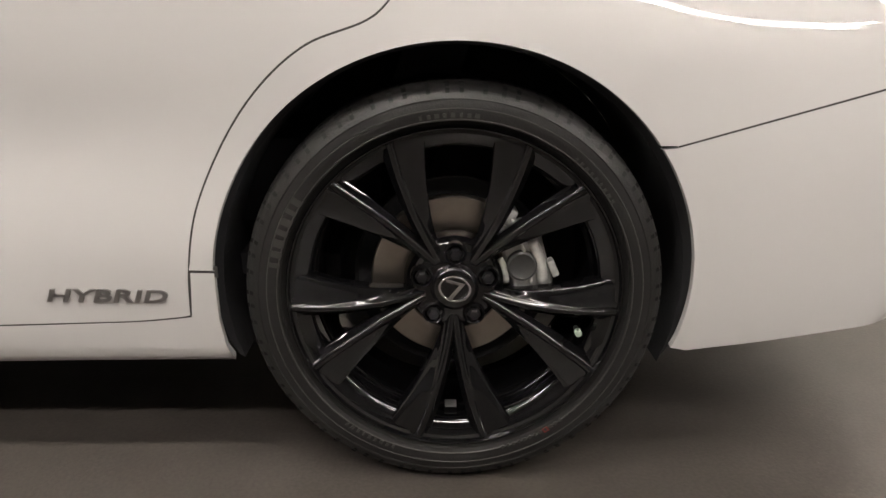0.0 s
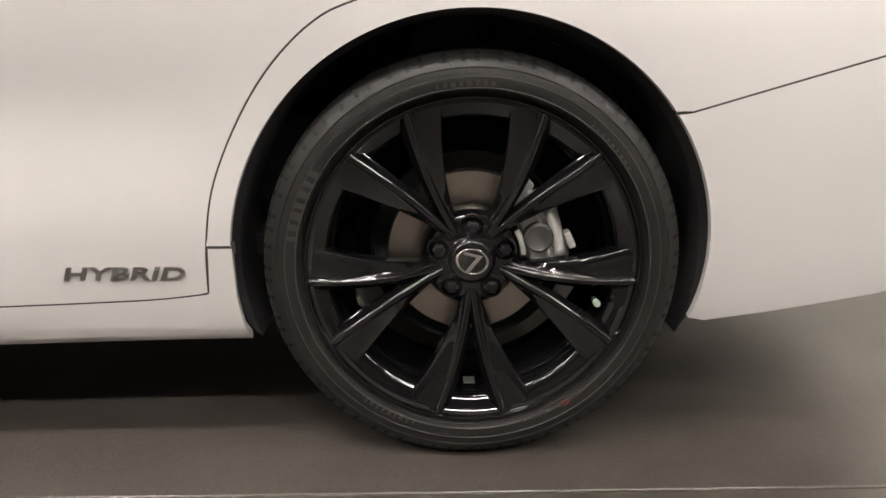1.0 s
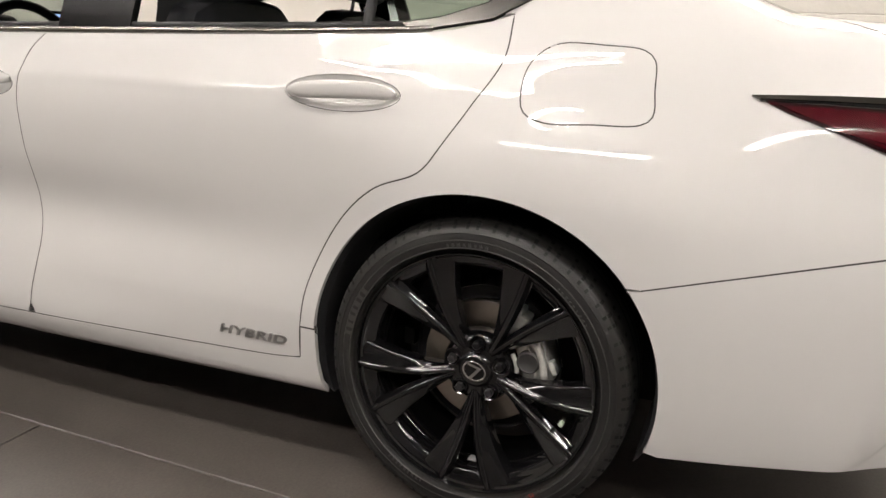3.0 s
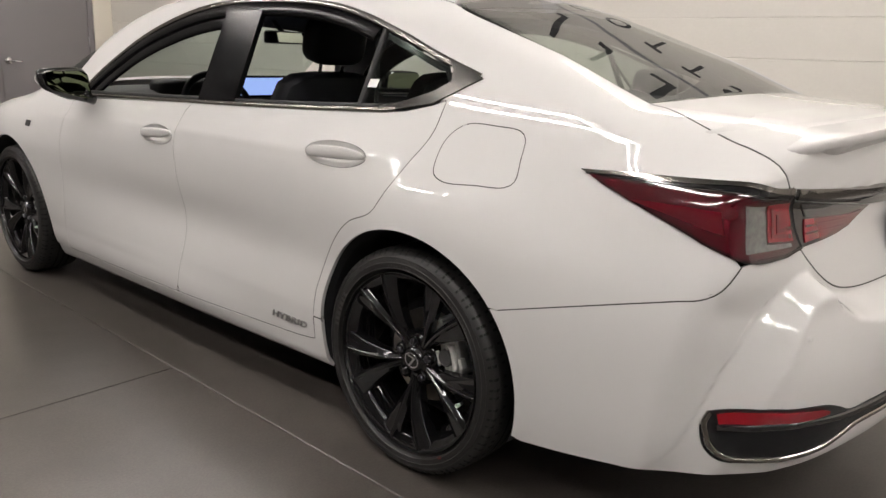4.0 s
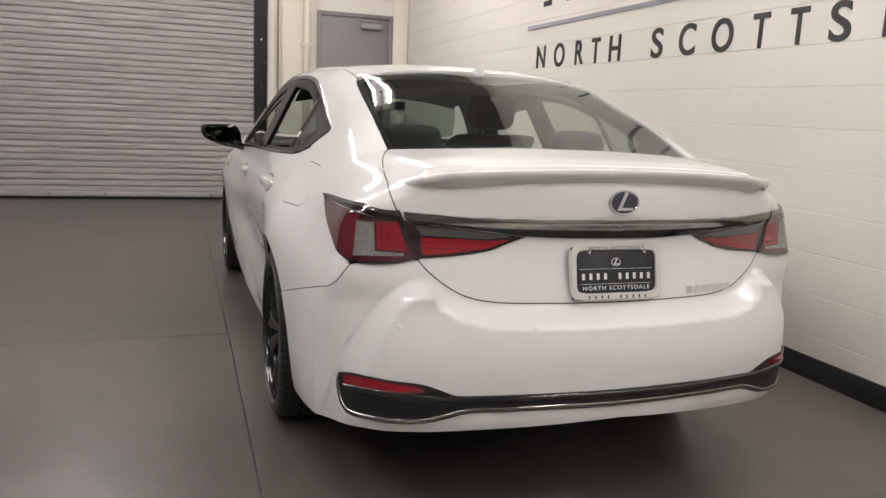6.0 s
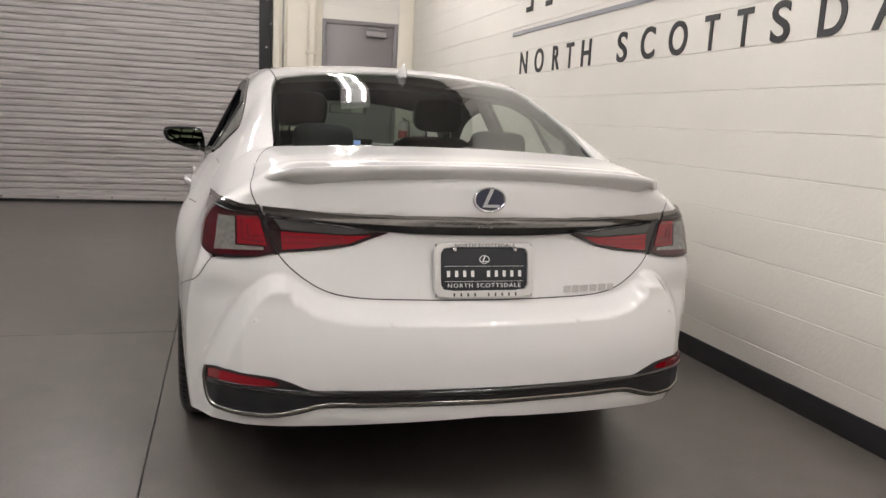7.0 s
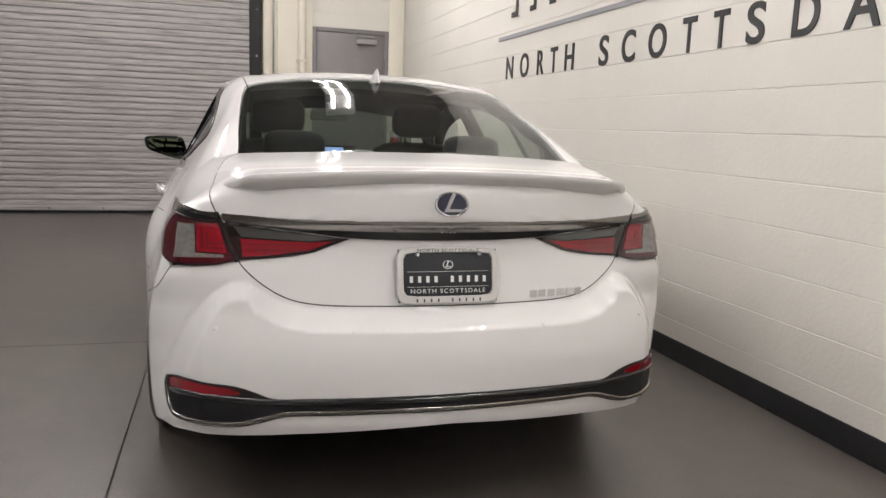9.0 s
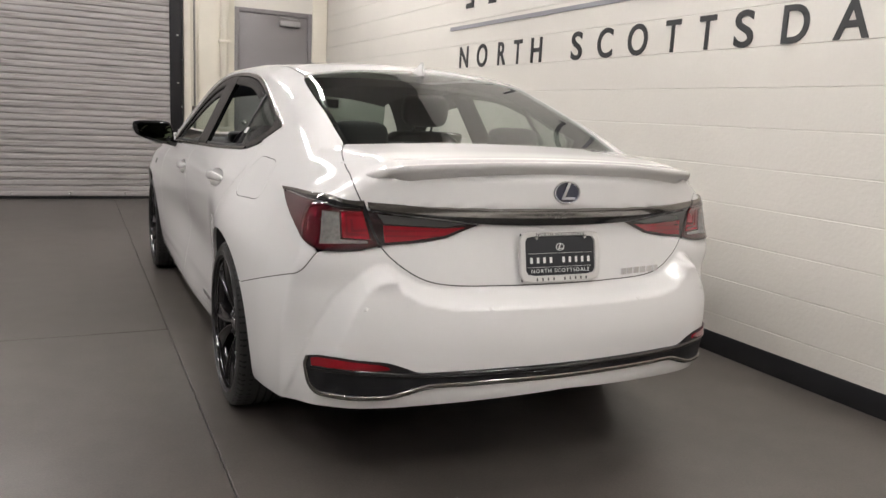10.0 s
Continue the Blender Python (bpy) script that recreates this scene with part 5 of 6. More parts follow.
HANDLES = ((0.185, 0.460, 0.896), (1.262, 1.505, 0.858))
for side in BOTH:
    for y0, y1, z in HANDLES:
        ob = handle(y0, y1, z, side)
        ring = cup_outline(y0, y1, z)
        v, f, nn = skin(ring, on_side, grid=0.010, thick=0)
        c, h = ring.mean(0), (ring.max(0) - ring.min(0)) / 2
        rho = np.clip((((to_side(v) - c) / h) ** 2).sum(1), 0, 1)
        v = (v - nn * (0.024 * (1 - rho) ** 0.7)[:, None]) * (side, 1, 1)
        link_mesh("handle_cup", v, [g[::-1] for g in f] if side == -1 else f, PAINT, ob, "white scooped cup behind the handle", smooth=True)


def window_trim():
    ribbon("chrome_trim", on_side(upper[1:]), 0.021, CHROME, car, lift=0.004, thick=0.008, label="dark chrome window trim")
    inner = upper + np.stack([0 * upper[:, 0], -0.031 * np.ones(len(upper))], 1)
    ribbon("window_frame", on_side(inner[(upper[:, 0] > 0.36) & (upper[:, 0] < 2.12)]), 0.050, PILLAR_BLACK, car, lift=0.001, thick=0.012, label="black window frame")
    lining = upper[(upper[:, 0] > 1.22) & (upper[:, 0] < 2.13)] + (-0.03, -0.056)
    ribbon("pillar_lining", on_side(lining), 0.080, PILLAR_BLACK, car, lift=-0.008, thick=0.01, label="black inner pillar lining")
    b = np.concatenate([belt, [(0.16, 1.024)]])
    ribbon("chrome_trim", on_side(b + (0, 0.006)), 0.014, CHROME, car, lift=0.006, thick=0.012, label="dark chrome belt trim")
    ribbon("belt_seal", on_side(b + (0, 0.020)), 0.018, BLACK_MATTE, car, lift=-0.002, thick=0.012)
    tip = [(0.20, 1.022), (0.04, 1.052), (-0.06, 1.112), (-0.085, 1.128), (-0.05, 1.142), (0.05, 1.170), (0.03, 1.150), (0.01, 1.115), (0.06, 1.082), (0.15, 1.050), (0.23, 1.036)]
    panel("pillar_plate", straight(tip, 0.008), on_side, PLATE_DARK, car, BOTH, "dark chrome plate at the rear pillar", lift=0.005, thick=0.01, grid=0.015)
    panel("b_pillar", straight([(1.15, 0.995), (1.19, 1.342), (0.975, 1.352), (0.925, 1.002)]), on_side, PILLAR_BLACK, car, BOTH, "black door pillar", lift=0.002, thick=0.02, grid=0.03)
    ribbon("divider_bar", on_side(straight([(0.343, 1.263), (0.312, 1.032)], closed=False)), 0.022, BLACK_MATTE, car, lift=0.0, thick=0.015)
    q = np.concatenate([[(0.255, 1.034), (0.15, 1.045), (0.06, 1.078), (0.012, 1.115), (0.05, 1.160)], upper[(upper[:, 0] > 0.07) & (upper[:, 0] < 0.40)] - (0, 0.012)])
    for ob in panel("quarter_glass", q, on_side, GLASS, car, BOTH, "small fixed tinted window", lift=-0.004, thick=0, grid=0.03):
        ob.visible_shadow = False
    panel("glass_border", q, on_side, BLACK_GLOSS, car, BOTH, "black border of the fixed window", lift=-0.008, thick=0, grid=0.02, holes=[shrink(q, 0.016)])
    # the windows on the wall side are closed
    shut = np.concatenate([belt[belt[:, 0] < 0.97][:, :] + (0, 0.004), upper[(upper[:, 0] > 0.40) & (upper[:, 0] < 1.03)] - (0, 0.012)])
    shut_front = np.concatenate([belt[belt[:, 0] > 1.15][:-3] + (0, 0.004), (upper[upper[:, 0] > 1.19] - (0, 0.012))[::-1]])
    for outline in (shut, shut_front):
        for ob in panel("side_window", outline, on_side, GLASS_CLEAR, car, (1,), "closed tinted side window", lift=-0.012, thick=0, grid=0.04):
            ob.visible_shadow = False
    p = on_side(np.array([[0.289, 1.098]]))[0]
    g = gradient(np.array([p]))[0]
    blocks("sticker", [0.036], 0.028, WHITE_LABEL, car, facing(p * (-1, 1, 1) + 0.002 * g * (-1, 1, 1), g * (-1, 1, 1)), 0, 0.0004, "small white sticker")


window_trim()


def door_mirror(side):
    bm = bmesh.new()
    bmesh.ops.create_uvsphere(bm, u_segments=28, v_segments=16, radius=1.0)
    for v in bm.verts:
        x, y, z = v.co
        k = (abs(x) ** 7 + abs(z) ** 7 + 1e-9) ** (-1 / 7) * math.hypot(x, z)
        x, z = x * k ** 0.8, z * k ** 0.8
        y = y * (1.0 if y > 0 else 0.30)
        v.co = (x * 0.120 + 0.010 * z, y * 0.085 + 0.10 * -x * 0.35, z * 0.064 * (1 - 0.30 * x) + 0.017 * x)
    ob = part("door_mirror", bm, BLACK_GLOSS, car, "gloss black door mirror", True)
    ob.matrix_basis = Matrix.Translation((side * 0.995, 1.955, 1.022)) @ Matrix.Diagonal((1 if side > 0 else -1, 1, 1, 1))
    n = 36
    ring = []
    for i in range(n):
        t = 2 * math.pi * i / n
        c, s = math.cos(t), math.sin(t)
        k = (abs(c) ** 7 + abs(s) ** 7) ** (-1 / 7)
        ring.append((c * k * 0.100 - 0.006 + 0.009 * s * k, -0.0315 - c * k * 0.031, s * k * 0.050 * (1 - 0.30 * c) + 0.015 * c))
    link_mesh("mirror_glass", ring, [tuple(range(n))[::-1]], MIRROR, ob, "mirror glass")
    tube("mirror_foot", [(-0.072, 0.0, -0.035), (-0.10, 0.02, -0.065), (-0.155, 0.05, -0.085)], 0.022, BLACK_GLOSS, ob)
    cap = bmesh.new()
    bmesh.ops.create_uvsphere(cap, u_segments=28, v_segments=16, radius=1.0)
    for v in cap.verts:
        x, y, z = v.co
        v.co = (x * 0.124 + 0.002 + 0.010 * z, y * 0.0885 + 0.004 - 0.035 * x, z * 0.067 * (1 - 0.30 * x) + 0.017 * x - 0.002)
    bmesh.ops.delete(cap, geom=[v for v in cap.verts if v.co.y < -0.002 - 0.35 * v.co.x], context="VERTS")
    part("mirror_cap", cap, PAINT, ob, "white mirror cap", True)


# door mirror colour is dark green, standing for the dark surroundings it reflects
MIRROR = surface("mirror_dark_reflection", (0.17, 0.19, 0.13), 0.01, metal=1.0)
MIRROR_CLEAR = surface("mirror_silver", (0.75, 0.78, 0.72), 0.02, metal=1.0)
for side in BOTH:
    door_mirror(side)


def antenna():
    rows = []
    for i in range(9):
        u = i / 8
        h = 0.056 * u
        y0, y1 = 0.155 - 0.002 * u + 0.012 * u * u, 0.30 - 0.115 * u ** 0.7
        w = 0.022 * (1 - u) ** 0.8 + 0.003
        rows.append([((w * math.sin(t)) * (1 if math.cos(t) < 0.2 else 0.75), (y0 + y1) / 2 - (y1 - y0) / 2 * math.cos(t), 1.375 + 0.03 * ((y0 + y1) / 2 - 0.16) + h + (0.004 if i else 0)) for t in np.linspace(0, 2 * math.pi, 20, endpoint=False)])
    verts = [p for r in rows for p in r]
    faces = [(i * 20 + j, i * 20 + (j + 1) % 20, (i + 1) * 20 + (j + 1) % 20, (i + 1) * 20 + j) for i in range(8) for j in range(20)] + [tuple(160 + j for j in range(20))]
    link_mesh("antenna_fin", verts, faces, PAINT, car, "white fin antenna on the roof", smooth=True)


antenna()


def wheel_wells():
    """Dark liners over the wheels and the underside."""
    for cy in (0.0, 2.87):
        for side in BOTH:
            verts, faces, n = [], [], 40
            r0 = 0.376
            for i in range(n + 1):
                t = radians(-22 + 224 * i / n)
                y, z = cy - r0 * math.cos(t), 0.335 + r0 * math.sin(t)
                for x in (0.86, 0.55):
                    verts.append((side * x, y, max(z, 0.19)))
            for i in range(n):
                faces.append((2 * i, 2 * i + 1, 2 * i + 3, 2 * i + 2))
            k = len(verts)
            verts += [(side * 0.55, cy - r0 * math.cos(radians(a)), 0.335 + r0 * math.sin(radians(a))) for a in range(-22, 203, 8)]
            faces.append(tuple(range(k, len(verts))))
            # lip between the liner and the arch edge
            k = len(verts)
            for i in range(n + 1):
                t = radians(-22 + 224 * i / n)
                y, z = cy - 0.386 * math.cos(t), max(0.335 + 0.386 * math.sin(t), 0.2)
                verts.append((side * (float(half_width(np.array([y]), np.array([z]))[0]) - 0.014), y, z))
                verts.append((side * 0.86, cy - r0 * math.cos(t), max(0.335 + r0 * math.sin(t), 0.19)))
            for i in range(n):
                faces.append((k + 2 * i, k + 2 * i + 1, k + 2 * i + 3, k + 2 * i + 2))
            link_mesh("wheel_liner", verts, faces, LINER, car, "black felt wheel liner", smooth=True)
    box("underbody", (-0.80, 0.40, 0.165), (0.80, 2.45, 0.30), LINER, car, "black underbody", bevel=0.02)
    box("underbody", (-0.72, -0.93, 0.29), (0.72, -0.40, 0.34), LINER, car, "black underbody", bevel=0.02)
    box("underbody", (-0.54, -0.42, 0.20), (0.54, 0.42, 0.34), LINER, car, "black underbody", bevel=0.02)
    box("underbody", (-0.54, 2.43, 0.165), (0.54, 3.6, 0.30), LINER, car, "black underbody", bevel=0.02)


wheel_wells()


def spoke_mesh(sign):
    """One spoke: a ridge from the hub to the rim, a narrow flank to one side, a broad sunk wing to the other."""
    rows = []
    n = 16
    for i in range(n):
        u = i / (n - 1)
        r = 0.050 + (0.2625 - 0.050) * u
        ridge = radians(4.0 + 8.2 * u ** 0.9)
        face = -0.066 - 0.010 * math.sin(math.pi * u) - 0.038 * u     # x of the ridge
        inner = ridge - (0.011 + 0.006 * u) / r
        wing = ridge + (0.009 + 0.048 * u ** 1.25) / r
        crest = 0.0045 / r
        depth = 0.030 + 0.014 * u
        sunk = -0.005 * u
        rows.append([(face + depth, inner + 0.004 / r, r), (face + 0.014, inner, r), (face + 0.0075, ridge - 0.0088 / r, r), (face + 0.003, ridge - 0.0064 / r, r), (face + 0.0008, ridge - 0.0040 / r, r), (face, ridge - 0.0015 / r, r), (face + 0.0002, ridge + 0.0012 / r, r), (face + 0.0016, ridge + 0.0036 / r, r), (face + 0.0046, ridge + 0.0056 / r, r), (face + 0.0085 + sunk, ridge + 0.0078 / r, r), (face + 0.0095 + sunk, ridge + 0.0100 / r, r),
                     (face + 0.0128 + sunk, ridge * 0.5 + wing * 0.5 + 0.003 / r, r), (face + 0.0165 + sunk, wing - 0.0025 / r, r), (face + 0.0185 + sunk, wing - 0.0006 / r, r), (face + 0.022 + sunk, wing, r), (face + depth + 0.012, wing - 0.002 / r, r)])
    k = len(rows[0])
    verts = [(x, -r * math.sin(a * sign), -r * math.cos(a * sign)) for row in rows for x, a, r in row]
    faces = [(i * k + j, i * k + j + 1, (i + 1) * k + j + 1, (i + 1) * k + j) for i in range(n - 1) for j in range(k - 1)]
    if sign < 0:
        faces = [f[::-1] for f in faces]
    return verts, faces


R_TYRE = 0.338


def wheel(parent, at, side):
    """One wheel, its face towards -x before it is turned to its side."""
    R = R_TYRE
    rim = [(-0.092, 0.2640), (-0.104, 0.2680), (-0.1085, 0.2686), (-0.1110, 0.2672), (-0.1106, 0.2650), (-0.1060, 0.2636), (-0.0985, 0.2630), (-0.0955, 0.2610), (-0.0910, 0.2500), (-0.0835, 0.2400), (-0.0805, 0.2365), (-0.0740, 0.2345), (-0.045, 0.2330), (-0.040, 0.2290), (-0.026, 0.2270), (0.0, 0.222), (0.09, 0.228), (0.105, 0.250)]
    hub = turned("wheel", rim, 96, RIM_BLACK, parent, "gloss black wheel with ten paired spokes and a low tyre")
    hub.matrix_basis = Matrix.Translation(at) @ (Matrix.Identity(4) if side < 0 else pose(0, 0, 0, 0, 0, 180))
    prof = [(0.105, 0.250), (0.116, 0.275), (0.118, 0.298), (0.107, 0.314), (0.095, 0.323), (0.08, 0.328), (0.045, 0.3325), (0.0, 0.334), (-0.045, 0.3337), (-0.080, 0.3318), (-0.095, 0.3290), (-0.1040, 0.3240), (-0.1100, 0.3155), (-0.1145, 0.3075), (-0.1138, 0.3058), (-0.1178, 0.292), (-0.1182, 0.287), (-0.1168, 0.2790), (-0.1140, 0.2770), (-0.1060, 0.2745), (-0.1030, 0.2695), (-0.102, 0.2678), (-0.100, 0.2655), (-0.098, 0.255)]
    prof = [(x, 0.2682 + (r - 0.2655) * 1.019 if r > 0.26 else r + 0.003) for x, r in prof]
    tyre = turned("tyre", prof, 120, RUBBER, hub, "black low-profile tyre with moulded sidewall")
    # shoulder grooves of the tread: flat faces, black for the shade in a recess
    gm = bpy.data.meshes.new("tread_block")
    gv = [(-0.1106, -0.0030, 0.3150), (-0.1106, 0.0030, 0.3150), (-0.0985, 0.0036, 0.3285), (-0.0985, -0.0036, 0.3285), (-0.060, 0.0075, 0.3335), (-0.060, 0.0005, 0.3335)]
    gm.from_pydata(gv, [], [(0, 1, 2, 3), (3, 2, 4, 5)])
    gm.materials.append(GROOVE_SHADE)
    for i in range(72):
        ob = new("tread_groove", gm)
        ob.parent = tyre
        ob.matrix_basis = pose(0, 0, 0, 360 / 72 * i + (1.2 if i % 3 else 0)) @ Matrix.Diagonal((1.008, 1.0125, 1.0125, 1))
    # grooves round the tread, likewise black bands coloured as shade
    for x in (-0.03, 0.0, 0.03):
        turned("tread_groove", [(x - 0.004, R + 0.0012 - 0.6 * abs(x) ** 2), (x + 0.004, R + 0.0012 - 0.6 * abs(x) ** 2)], 96, SHADOW_BLACK, tyre)
    # unreadable sidewall marks as plain bars
    def arc_marks(start, step, count, r, w, h):
        for i in range(count):
            a = start + step * i
            m = pose(0, 0, 0, 0) @ Matrix.Rotation(radians(a), 4, "X") @ Matrix.Translation((-0.1180, 0, r)) @ pose(0, 0, 0, 90, 0, -90)
            blocks("mark", [w * (0.7 + 0.6 * ((i * 7) % 5) / 5)], h, RUBBER_MARK, tyre, m, 0, 0.0006)
    arc_marks(-80, 3.6, 7, 0.288, 0.011, 0.018)
    arc_marks(38, 2.2, 9, 0.284, 0.005, 0.007)
    arc_marks(-12, 2.4, 8, 0.287, 0.006, 0.007)
    arc_marks(140, 2.0, 12, 0.280, 0.005, 0.006)
    arc_marks(200, 2.2, 9, 0.285, 0.005, 0.006)
    m = Matrix.Rotation(radians(146), 4, "X") @ Matrix.Translation((-0.1178, 0, 0.281)) @ pose(0, 0, 0, 90, 0, -90)
    blocks("red_dot", [0.010], 0.008, RED_MARK, tyre, m, 0, 0.0006)
    for r, x in ((0.3110, -0.1128), (0.2805, -0.1172), (0.2965, -0.1172)):
        turned("rib", [(x + 0.0006, r + 0.0016), (x - 0.0012, r + 0.0005), (x - 0.0012, r - 0.0005), (x + 0.0006, r - 0.0016)], 120, RUBBER_MARK, tyre)
    shapes = []
    for sign in (-1, 1):
        v, f = spoke_mesh(sign)
        me = bpy.data.meshes.new("spoke")
        me.from_pydata(v, [], f)
        me.materials.append(RIM_BLACK)
        me.polygons.foreach_set("use_smooth", [True] * len(me.polygons))
        me.set_sharp_from_angle(angle=radians(42))
        shapes.append(me)
    for i in range(5):
        for me in shapes:
            ob = new("spoke", me)
            ob.parent = hub
            ob.matrix_basis = pose(0, 0, 0, 72 * i)
    turned("hub_centre", [(-0.02, 0.085), (-0.045, 0.082), (-0.058, 0.072), (-0.064, 0.058), (-0.066, 0.040), (-0.070, 0.036), (-0.074, 0.0335), (-0.0755, 0.031), (-0.0755, 0.0)], 60, RIM_BLACK, hub)
    m = Matrix.Translation((-0.0755, 0, 0)) @ facing((0, 0, 0), (-1, 0, 0)) @ pose(0, 0, 0, 0, 0, 165)
    oval_emblem("cap_emblem", 0.055, 0.045, hub, m, BRIGHT_CHROME, RIM_BLACK, 0.003)
    for i in range(5):
        a = radians(90 + 72 * i)
        y, z = 0.0572 * math.cos(a), 0.0572 * math.sin(a)
        turned("bolt_seat", [(-0.052, 0.0195), (-0.068, 0.0185), (-0.0705, 0.0165), (-0.069, 0.0145), (-0.060, 0.0135)], 24, RIM_BLACK, hub).location = (0, y, z)
        nut = turned("wheel_nut", [(-0.055, 0.0105), (-0.0735, 0.0105), (-0.0765, 0.008), (-0.0770, 0.0)], 6, NUT, hub)
        nut.location = (0, y, z)
    # brake behind the spokes
    turned("brake_disc", [(0.02, 0.070), (-0.012, 0.070), (-0.014, 0.075), (-0.014, 0.138), (-0.012, 0.140), (0.010, 0.140), (0.012, 0.138), (0.012, 0.07)], 72, STEEL, hub, "bare steel brake disc")
    turned("disc_hat", [(-0.012, 0.078), (-0.030, 0.076), (-0.034, 0.07), (-0.034, 0.0)], 48, CAST_DARK, hub)
    turned("dust_shield", [(0.022, 0.0), (0.022, 0.165), (0.010, 0.170)], 60, LINER, hub)
    cal = box_bm((-0.045, -0.058, -0.035), (0.05, 0.058, 0.035), 0.012, 3)
    for v in cal.verts:
        v.co.z -= 6.0 * v.co.y ** 2
    ob = part("caliper", cal, CAST, hub, "bare cast brake caliper", True)
    ob.matrix_basis = pose(0, 0, 0, 73 if side < 0 else -73) @ Matrix.Translation((0.0, 0, 0.138))
    turned("caliper_piston", [(-0.046, 0.026), (-0.056, 0.025), (-0.058, 0.021), (-0.055, 0.017), (-0.054, 0.0)], 24, CAST_DARK, hub).matrix_basis = pose(0, 0, 0, 73 if side < 0 else -73) @ Matrix.Translation((0, 0, 0.116))
    for r, thick, span in ((0.087, 0.005, 14), (0.147, 0.009, 15), (0.128, 0.003, 16)):
        arc = [(-0.050, r * math.sin(radians(t)), r * math.cos(radians(t))) for t in np.linspace(-span, span, 9)]
        tube("caliper_rib", arc, thick, CAST_BRIGHT, hub).matrix_basis = pose(0, 0, 0, 73 if side < 0 else -73)
    for a, r, w, h in ((36, 0.142, 0.030, 0.030), (41, 0.118, 0.022, 0.040), (30, 0.156, 0.014, 0.018), (52, 0.158, 0.020, 0.020)):
        ob = box("caliper_carrier", (-0.045, -w / 2, -h / 2), (0.01, w / 2, h / 2), CAST_BRIGHT, hub, bevel=0.005)
        ob.matrix_basis = pose(0, 0, 0, a if side < 0 else -a) @ Matrix.Translation((0.0, 0, r)) @ pose(0, 0, 0, 2.2 * a)
    ob = box("caliper_bracket", (-0.02, -0.085, -0.012), (0.03, 0.085, 0.012), CAST, hub, bevel=0.005)
    ob.matrix_basis = pose(0, 0, 0, 73 if side < 0 else -73) @ Matrix.Translation((0.0, 0, 0.105))
    for dy, dz, w in ((-0.062, 0.128, 0.020), (0.05, 0.150, 0.026), (0.072, 0.120, 0.016), (-0.02, 0.165, 0.03)):
        ob = box("caliper_clip", (-0.052, -w / 2, -0.006), (-0.030, w / 2, 0.006), CAST_BRIGHT, hub, bevel=0.003)
        ob.matrix_basis = pose(0, 0, 0, 73 if side < 0 else -73) @ Matrix.Translation((0, dy, dz)) @ pose(0, 0, 0, 400 * dy)
    tube("valve", [(-0.078, 0.0, 0.0), (-0.094, 0.0, 0.0)], 0.0042, RUBBER, hub).location = (0, 0.212 * math.cos(radians(197.5)), 0.212 * math.sin(radians(197.5)))
    turned("valve_cap", [(-0.094, 0.0055), (-0.106, 0.0055), (-0.107, 0.0)], 12, VALVE, hub, "pale green valve cap").location = (0, 0.212 * math.cos(radians(197.5)), 0.212 * math.sin(radians(197.5)))
    for a in (270, 255, 288):
        m = Matrix.Rotation(radians(a - 90), 4, "X") @ Matrix.Translation((-0.045, 0, 0.2265)) @ pose(0, 0, 0, 180)
        ob = box("balance_weight", (-0.012, -0.010, 0.0), (0.012, 0.010, 0.003), CAST, hub, bevel=0.001)
        ob.matrix_basis = m
    return hub


RED_MARK = surface("red_tyre_mark", (0.20, 0.02, 0.02), 0.6)
NUT = surface("black_nut", (0.02, 0.02, 0.022), 0.35, metal=0.6)
CAST_DARK = surface("dark_cast_metal", (0.10, 0.10, 0.10), 0.5, metal=0.6, vary=0.2, scale=40)
CAST_BRIGHT = surface("bright_cast_metal", (0.75, 0.75, 0.72), 0.35, metal=0.4, vary=0.2, scale=90)
VALVE = surface("pale_green_cap", (0.45, 0.55, 0.45), 0.4)
for cy in (0.0, 2.87):
    for side in BOTH:
        wheel(car, (side * (0.795 if cy == 0 else 0.815), cy, GZ + R_TYRE), side)


# ---- inside the car ----
def soft_box(name, lo, hi, r, mat, parent, label="", m=None, power=4.0):
    """A cushion: a rounded block with swelling faces."""
    bm = bmesh.new()
    bmesh.ops.create_cube(bm, size=2.0)
    bmesh.ops.subdivide_edges(bm, edges=list(bm.edges), cuts=5, use_grid_fill=True)
    c, h = [(a + b) / 2 for a, b in zip(lo, hi)], [(b - a) / 2 for a, b in zip(lo, hi)]
    for v in bm.verts:
        p = np.array(v.co)
        k = (np.abs(p) ** power).sum() ** (-1 / power) * max(np.abs(p))
        p = p * k
        v.co = [c[i] + h[i] * p[i] for i in range(3)]
    ob = part(name, bm, mat, parent, label, True)
    if m is not None:
        ob.matrix_basis = m
    return ob


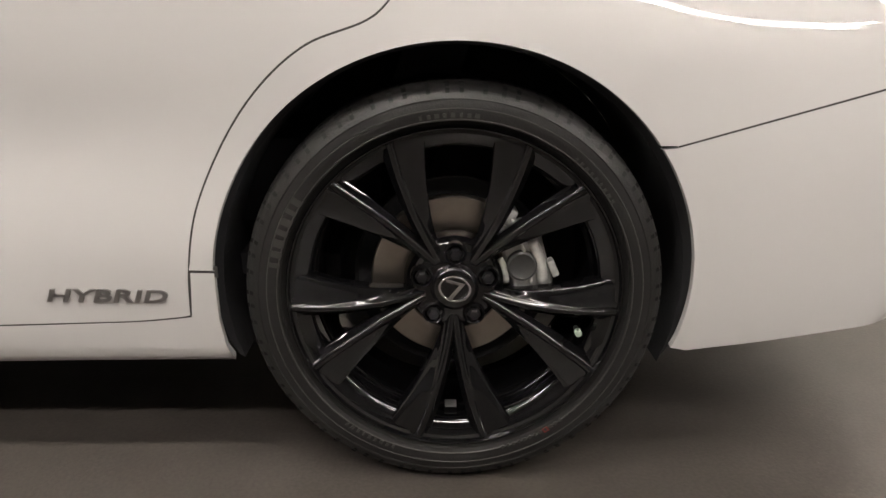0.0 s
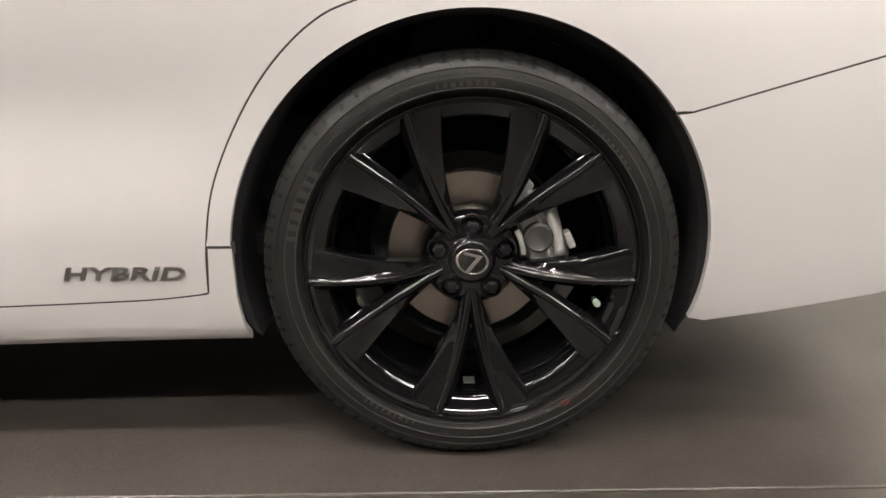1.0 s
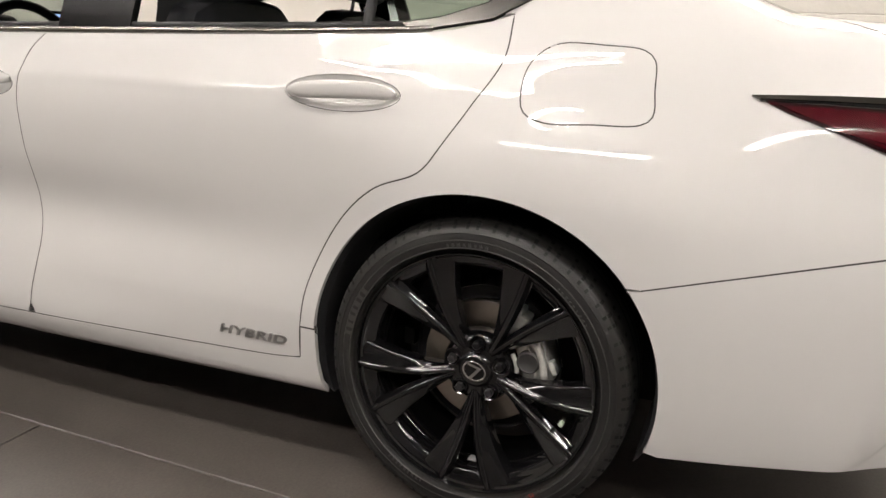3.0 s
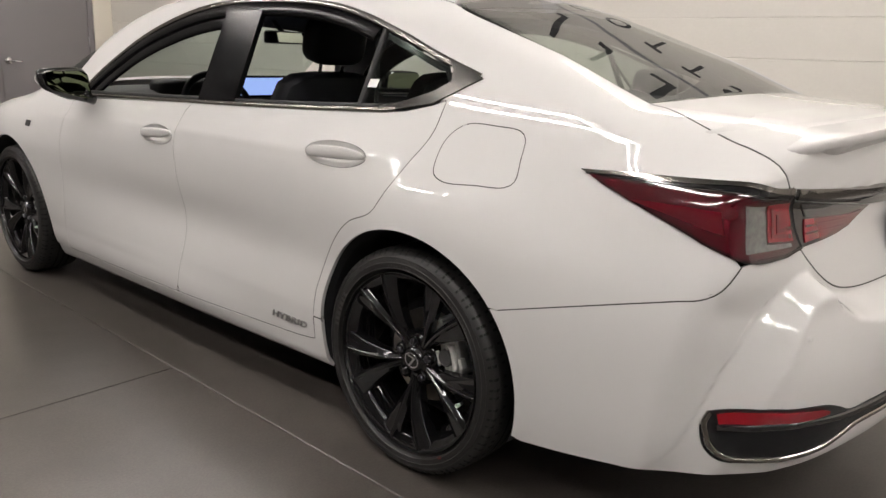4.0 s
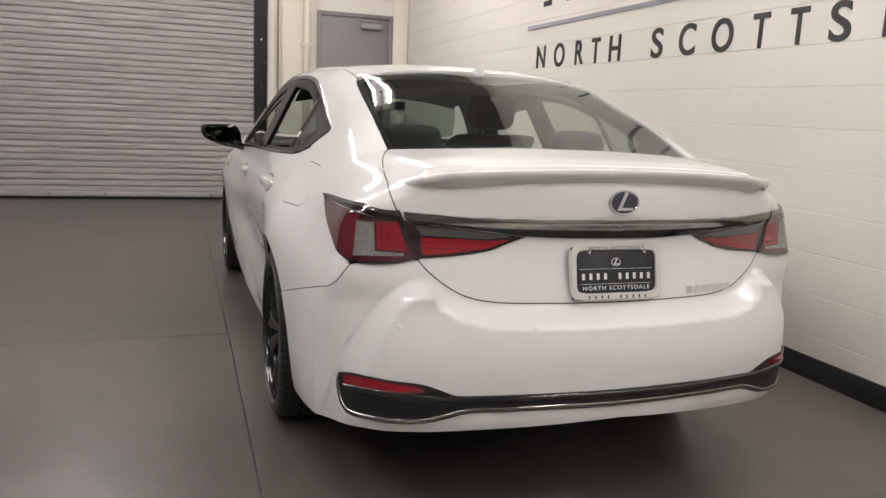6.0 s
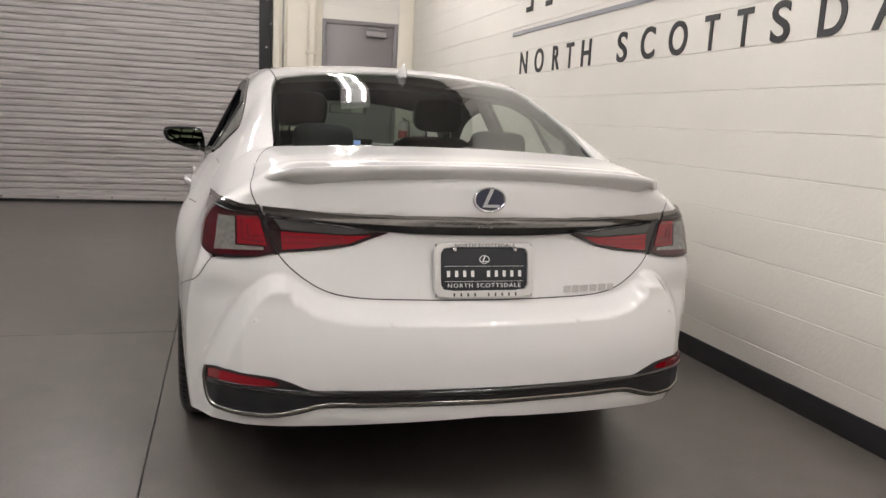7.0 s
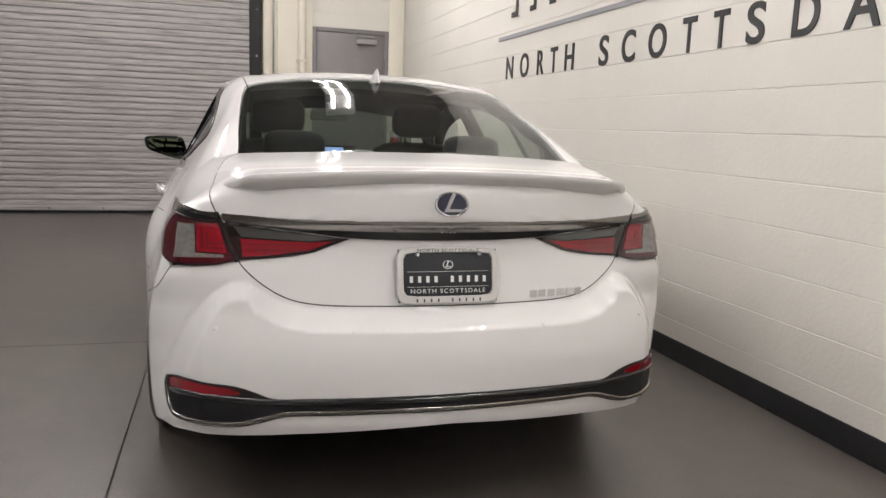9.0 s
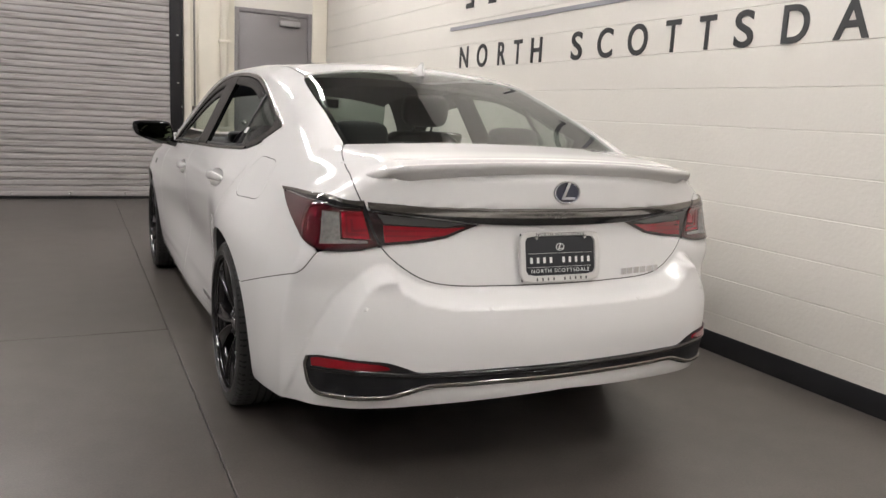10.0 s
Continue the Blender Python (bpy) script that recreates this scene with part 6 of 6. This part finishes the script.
def cabin():
    box("cabin_floor", (-0.74, 0.2, 0.30), (0.74, 2.5, 0.34), TRIM_DARK, car, "black cabin carpet")
    for side in BOTH:
        x = side * 0.37
        soft_box("seat_cushion", (x - 0.26, 1.02, 0.36), (x + 0.26, 1.56, 0.58), 0.05, LEATHER, car, "black leather front seat cushion")
        m = Matrix.Translation((x, 1.10, 0.52)) @ pose(0, 0, 0, 13)
        back = soft_box("seat_back", (-0.255, -0.07, -0.06), (0.255, 0.07, 0.60), 0.05, LEATHER, car, "black leather front seat back", m, 5)
        for dx in (-0.055, 0.055):
            tube("headrest_post", [(dx, 0.0, 0.55), (dx, 0.0, 0.70)], 0.007, BRIGHT_CHROME, back)
        soft_box("headrest", (-0.135, -0.055, 0.635), (0.135, 0.055, 0.815), 0.04, LEATHER, back, "black leather headrest", None, 4)
        soft_box("rear_headrest", (x - 0.12, -0.10, 1.02), (x + 0.12, 0.0, 1.165), 0.04, LEATHER, car, "black leather rear headrest", None, 4)
        soft_box("rear_cushion", (x - 0.36, 0.10, 0.36), (x + 0.36, 0.62, 0.58), 0.05, LEATHER, car, "black leather rear bench", None, 6)
    m = Matrix.Translation((0, 0.10, 0.50)) @ pose(0, 0, 0, 18)
    soft_box("rear_back", (-0.68, -0.08, -0.05), (0.68, 0.08, 0.60), 0.05, LEATHER, car, "black leather rear seat back", m, 8)
    part("parcel_shelf", box_bm((-0.60, -0.52, 1.015), (0.60, -0.06, 1.045), 0.01), TRIM_DARK, car, "black parcel shelf", True)
    bl = part("brake_light", box_bm((-0.16, -0.50, 1.045), (0.16, -0.42, 1.085), 0.008), TRIM_DARK, car, "high brake light behind the rear window", True)
    box("lens", (-0.13, -0.505, 1.055), (0.13, -0.499, 1.075), LAMP_SMOKE, bl)
    dash = soft_box("dashboard", (-0.74, 2.02, 0.62), (0.74, 2.62, 0.985), 0.1, TRIM_DARK, car, "black dashboard", None, 7)
    soft_box("binnacle", (-0.52, 2.0, 0.95), (-0.22, 2.2, 1.035), 0.02, TRIM_DARK, dash, "", None, 4)
    scr = box("screen", (-0.16, 1.945, 0.945), (0.20, 1.965, 1.055), BLACK_GLOSS, dash, "wide touch screen, lit", bevel=0.006)
    box("display", (-0.145, 1.942, 0.957), (0.12, 1.9445, 1.043), SCREEN, scr, "lit blue display")
    # steering wheel
    n, k = 40, 8
    verts, faces = [], []
    for i in range(n):
        a = 2 * math.pi * i / n
        for j in range(k):
            b = 2 * math.pi * j / k
            r = 0.178 + 0.016 * math.cos(b)
            verts.append((r * math.cos(a), 0.016 * math.sin(b), r * math.sin(a)))
    for i in range(n):
        for j in range(k):
            faces.append((i * k + j, i * k + (j + 1) % k, ((i + 1) % n) * k + (j + 1) % k, ((i + 1) % n) * k + j))
    sw = link_mesh("steering_wheel", verts, faces, LEATHER, car, "black leather steering wheel", smooth=True)
    sw.matrix_basis = Matrix.Translation((-0.37, 1.78, 0.90)) @ pose(0, 0, 0, -22)
    soft_box("wheel_boss", (-0.09, -0.02, -0.06), (0.09, 0.05, 0.06), 0.02, TRIM_DARK, sw, "", None, 4)
    for a in (0, 180, 270):
        tube("wheel_arm", [(0.07 * math.cos(radians(a)), 0.01, 0.07 * math.sin(radians(a))), (0.17 * math.cos(radians(a)), 0.0, 0.17 * math.sin(radians(a)))], 0.016, TRIM_DARK, sw)
    rv = part("rear_view_mirror", box_bm((-0.12, 1.74, 1.215), (0.12, 1.775, 1.275), 0.012, 3), TRIM_DARK, car, "rear-view mirror", True)
    box("mirror_glass", (-0.11, 1.737, 1.222), (0.11, 1.7385, 1.268), MIRROR_CLEAR, rv)
    tube("mirror_stem", [(0, 1.77, 1.26), (0, 1.86, 1.33), (0, 1.93, 1.36)], 0.012, TRIM_DARK, rv)
    soft_box("console", (-0.12, 0.95, 0.34), (0.12, 2.1, 0.68), 0.05, TRIM_DARK, car, "black centre console", None, 8)


cabin()
wall_sign()
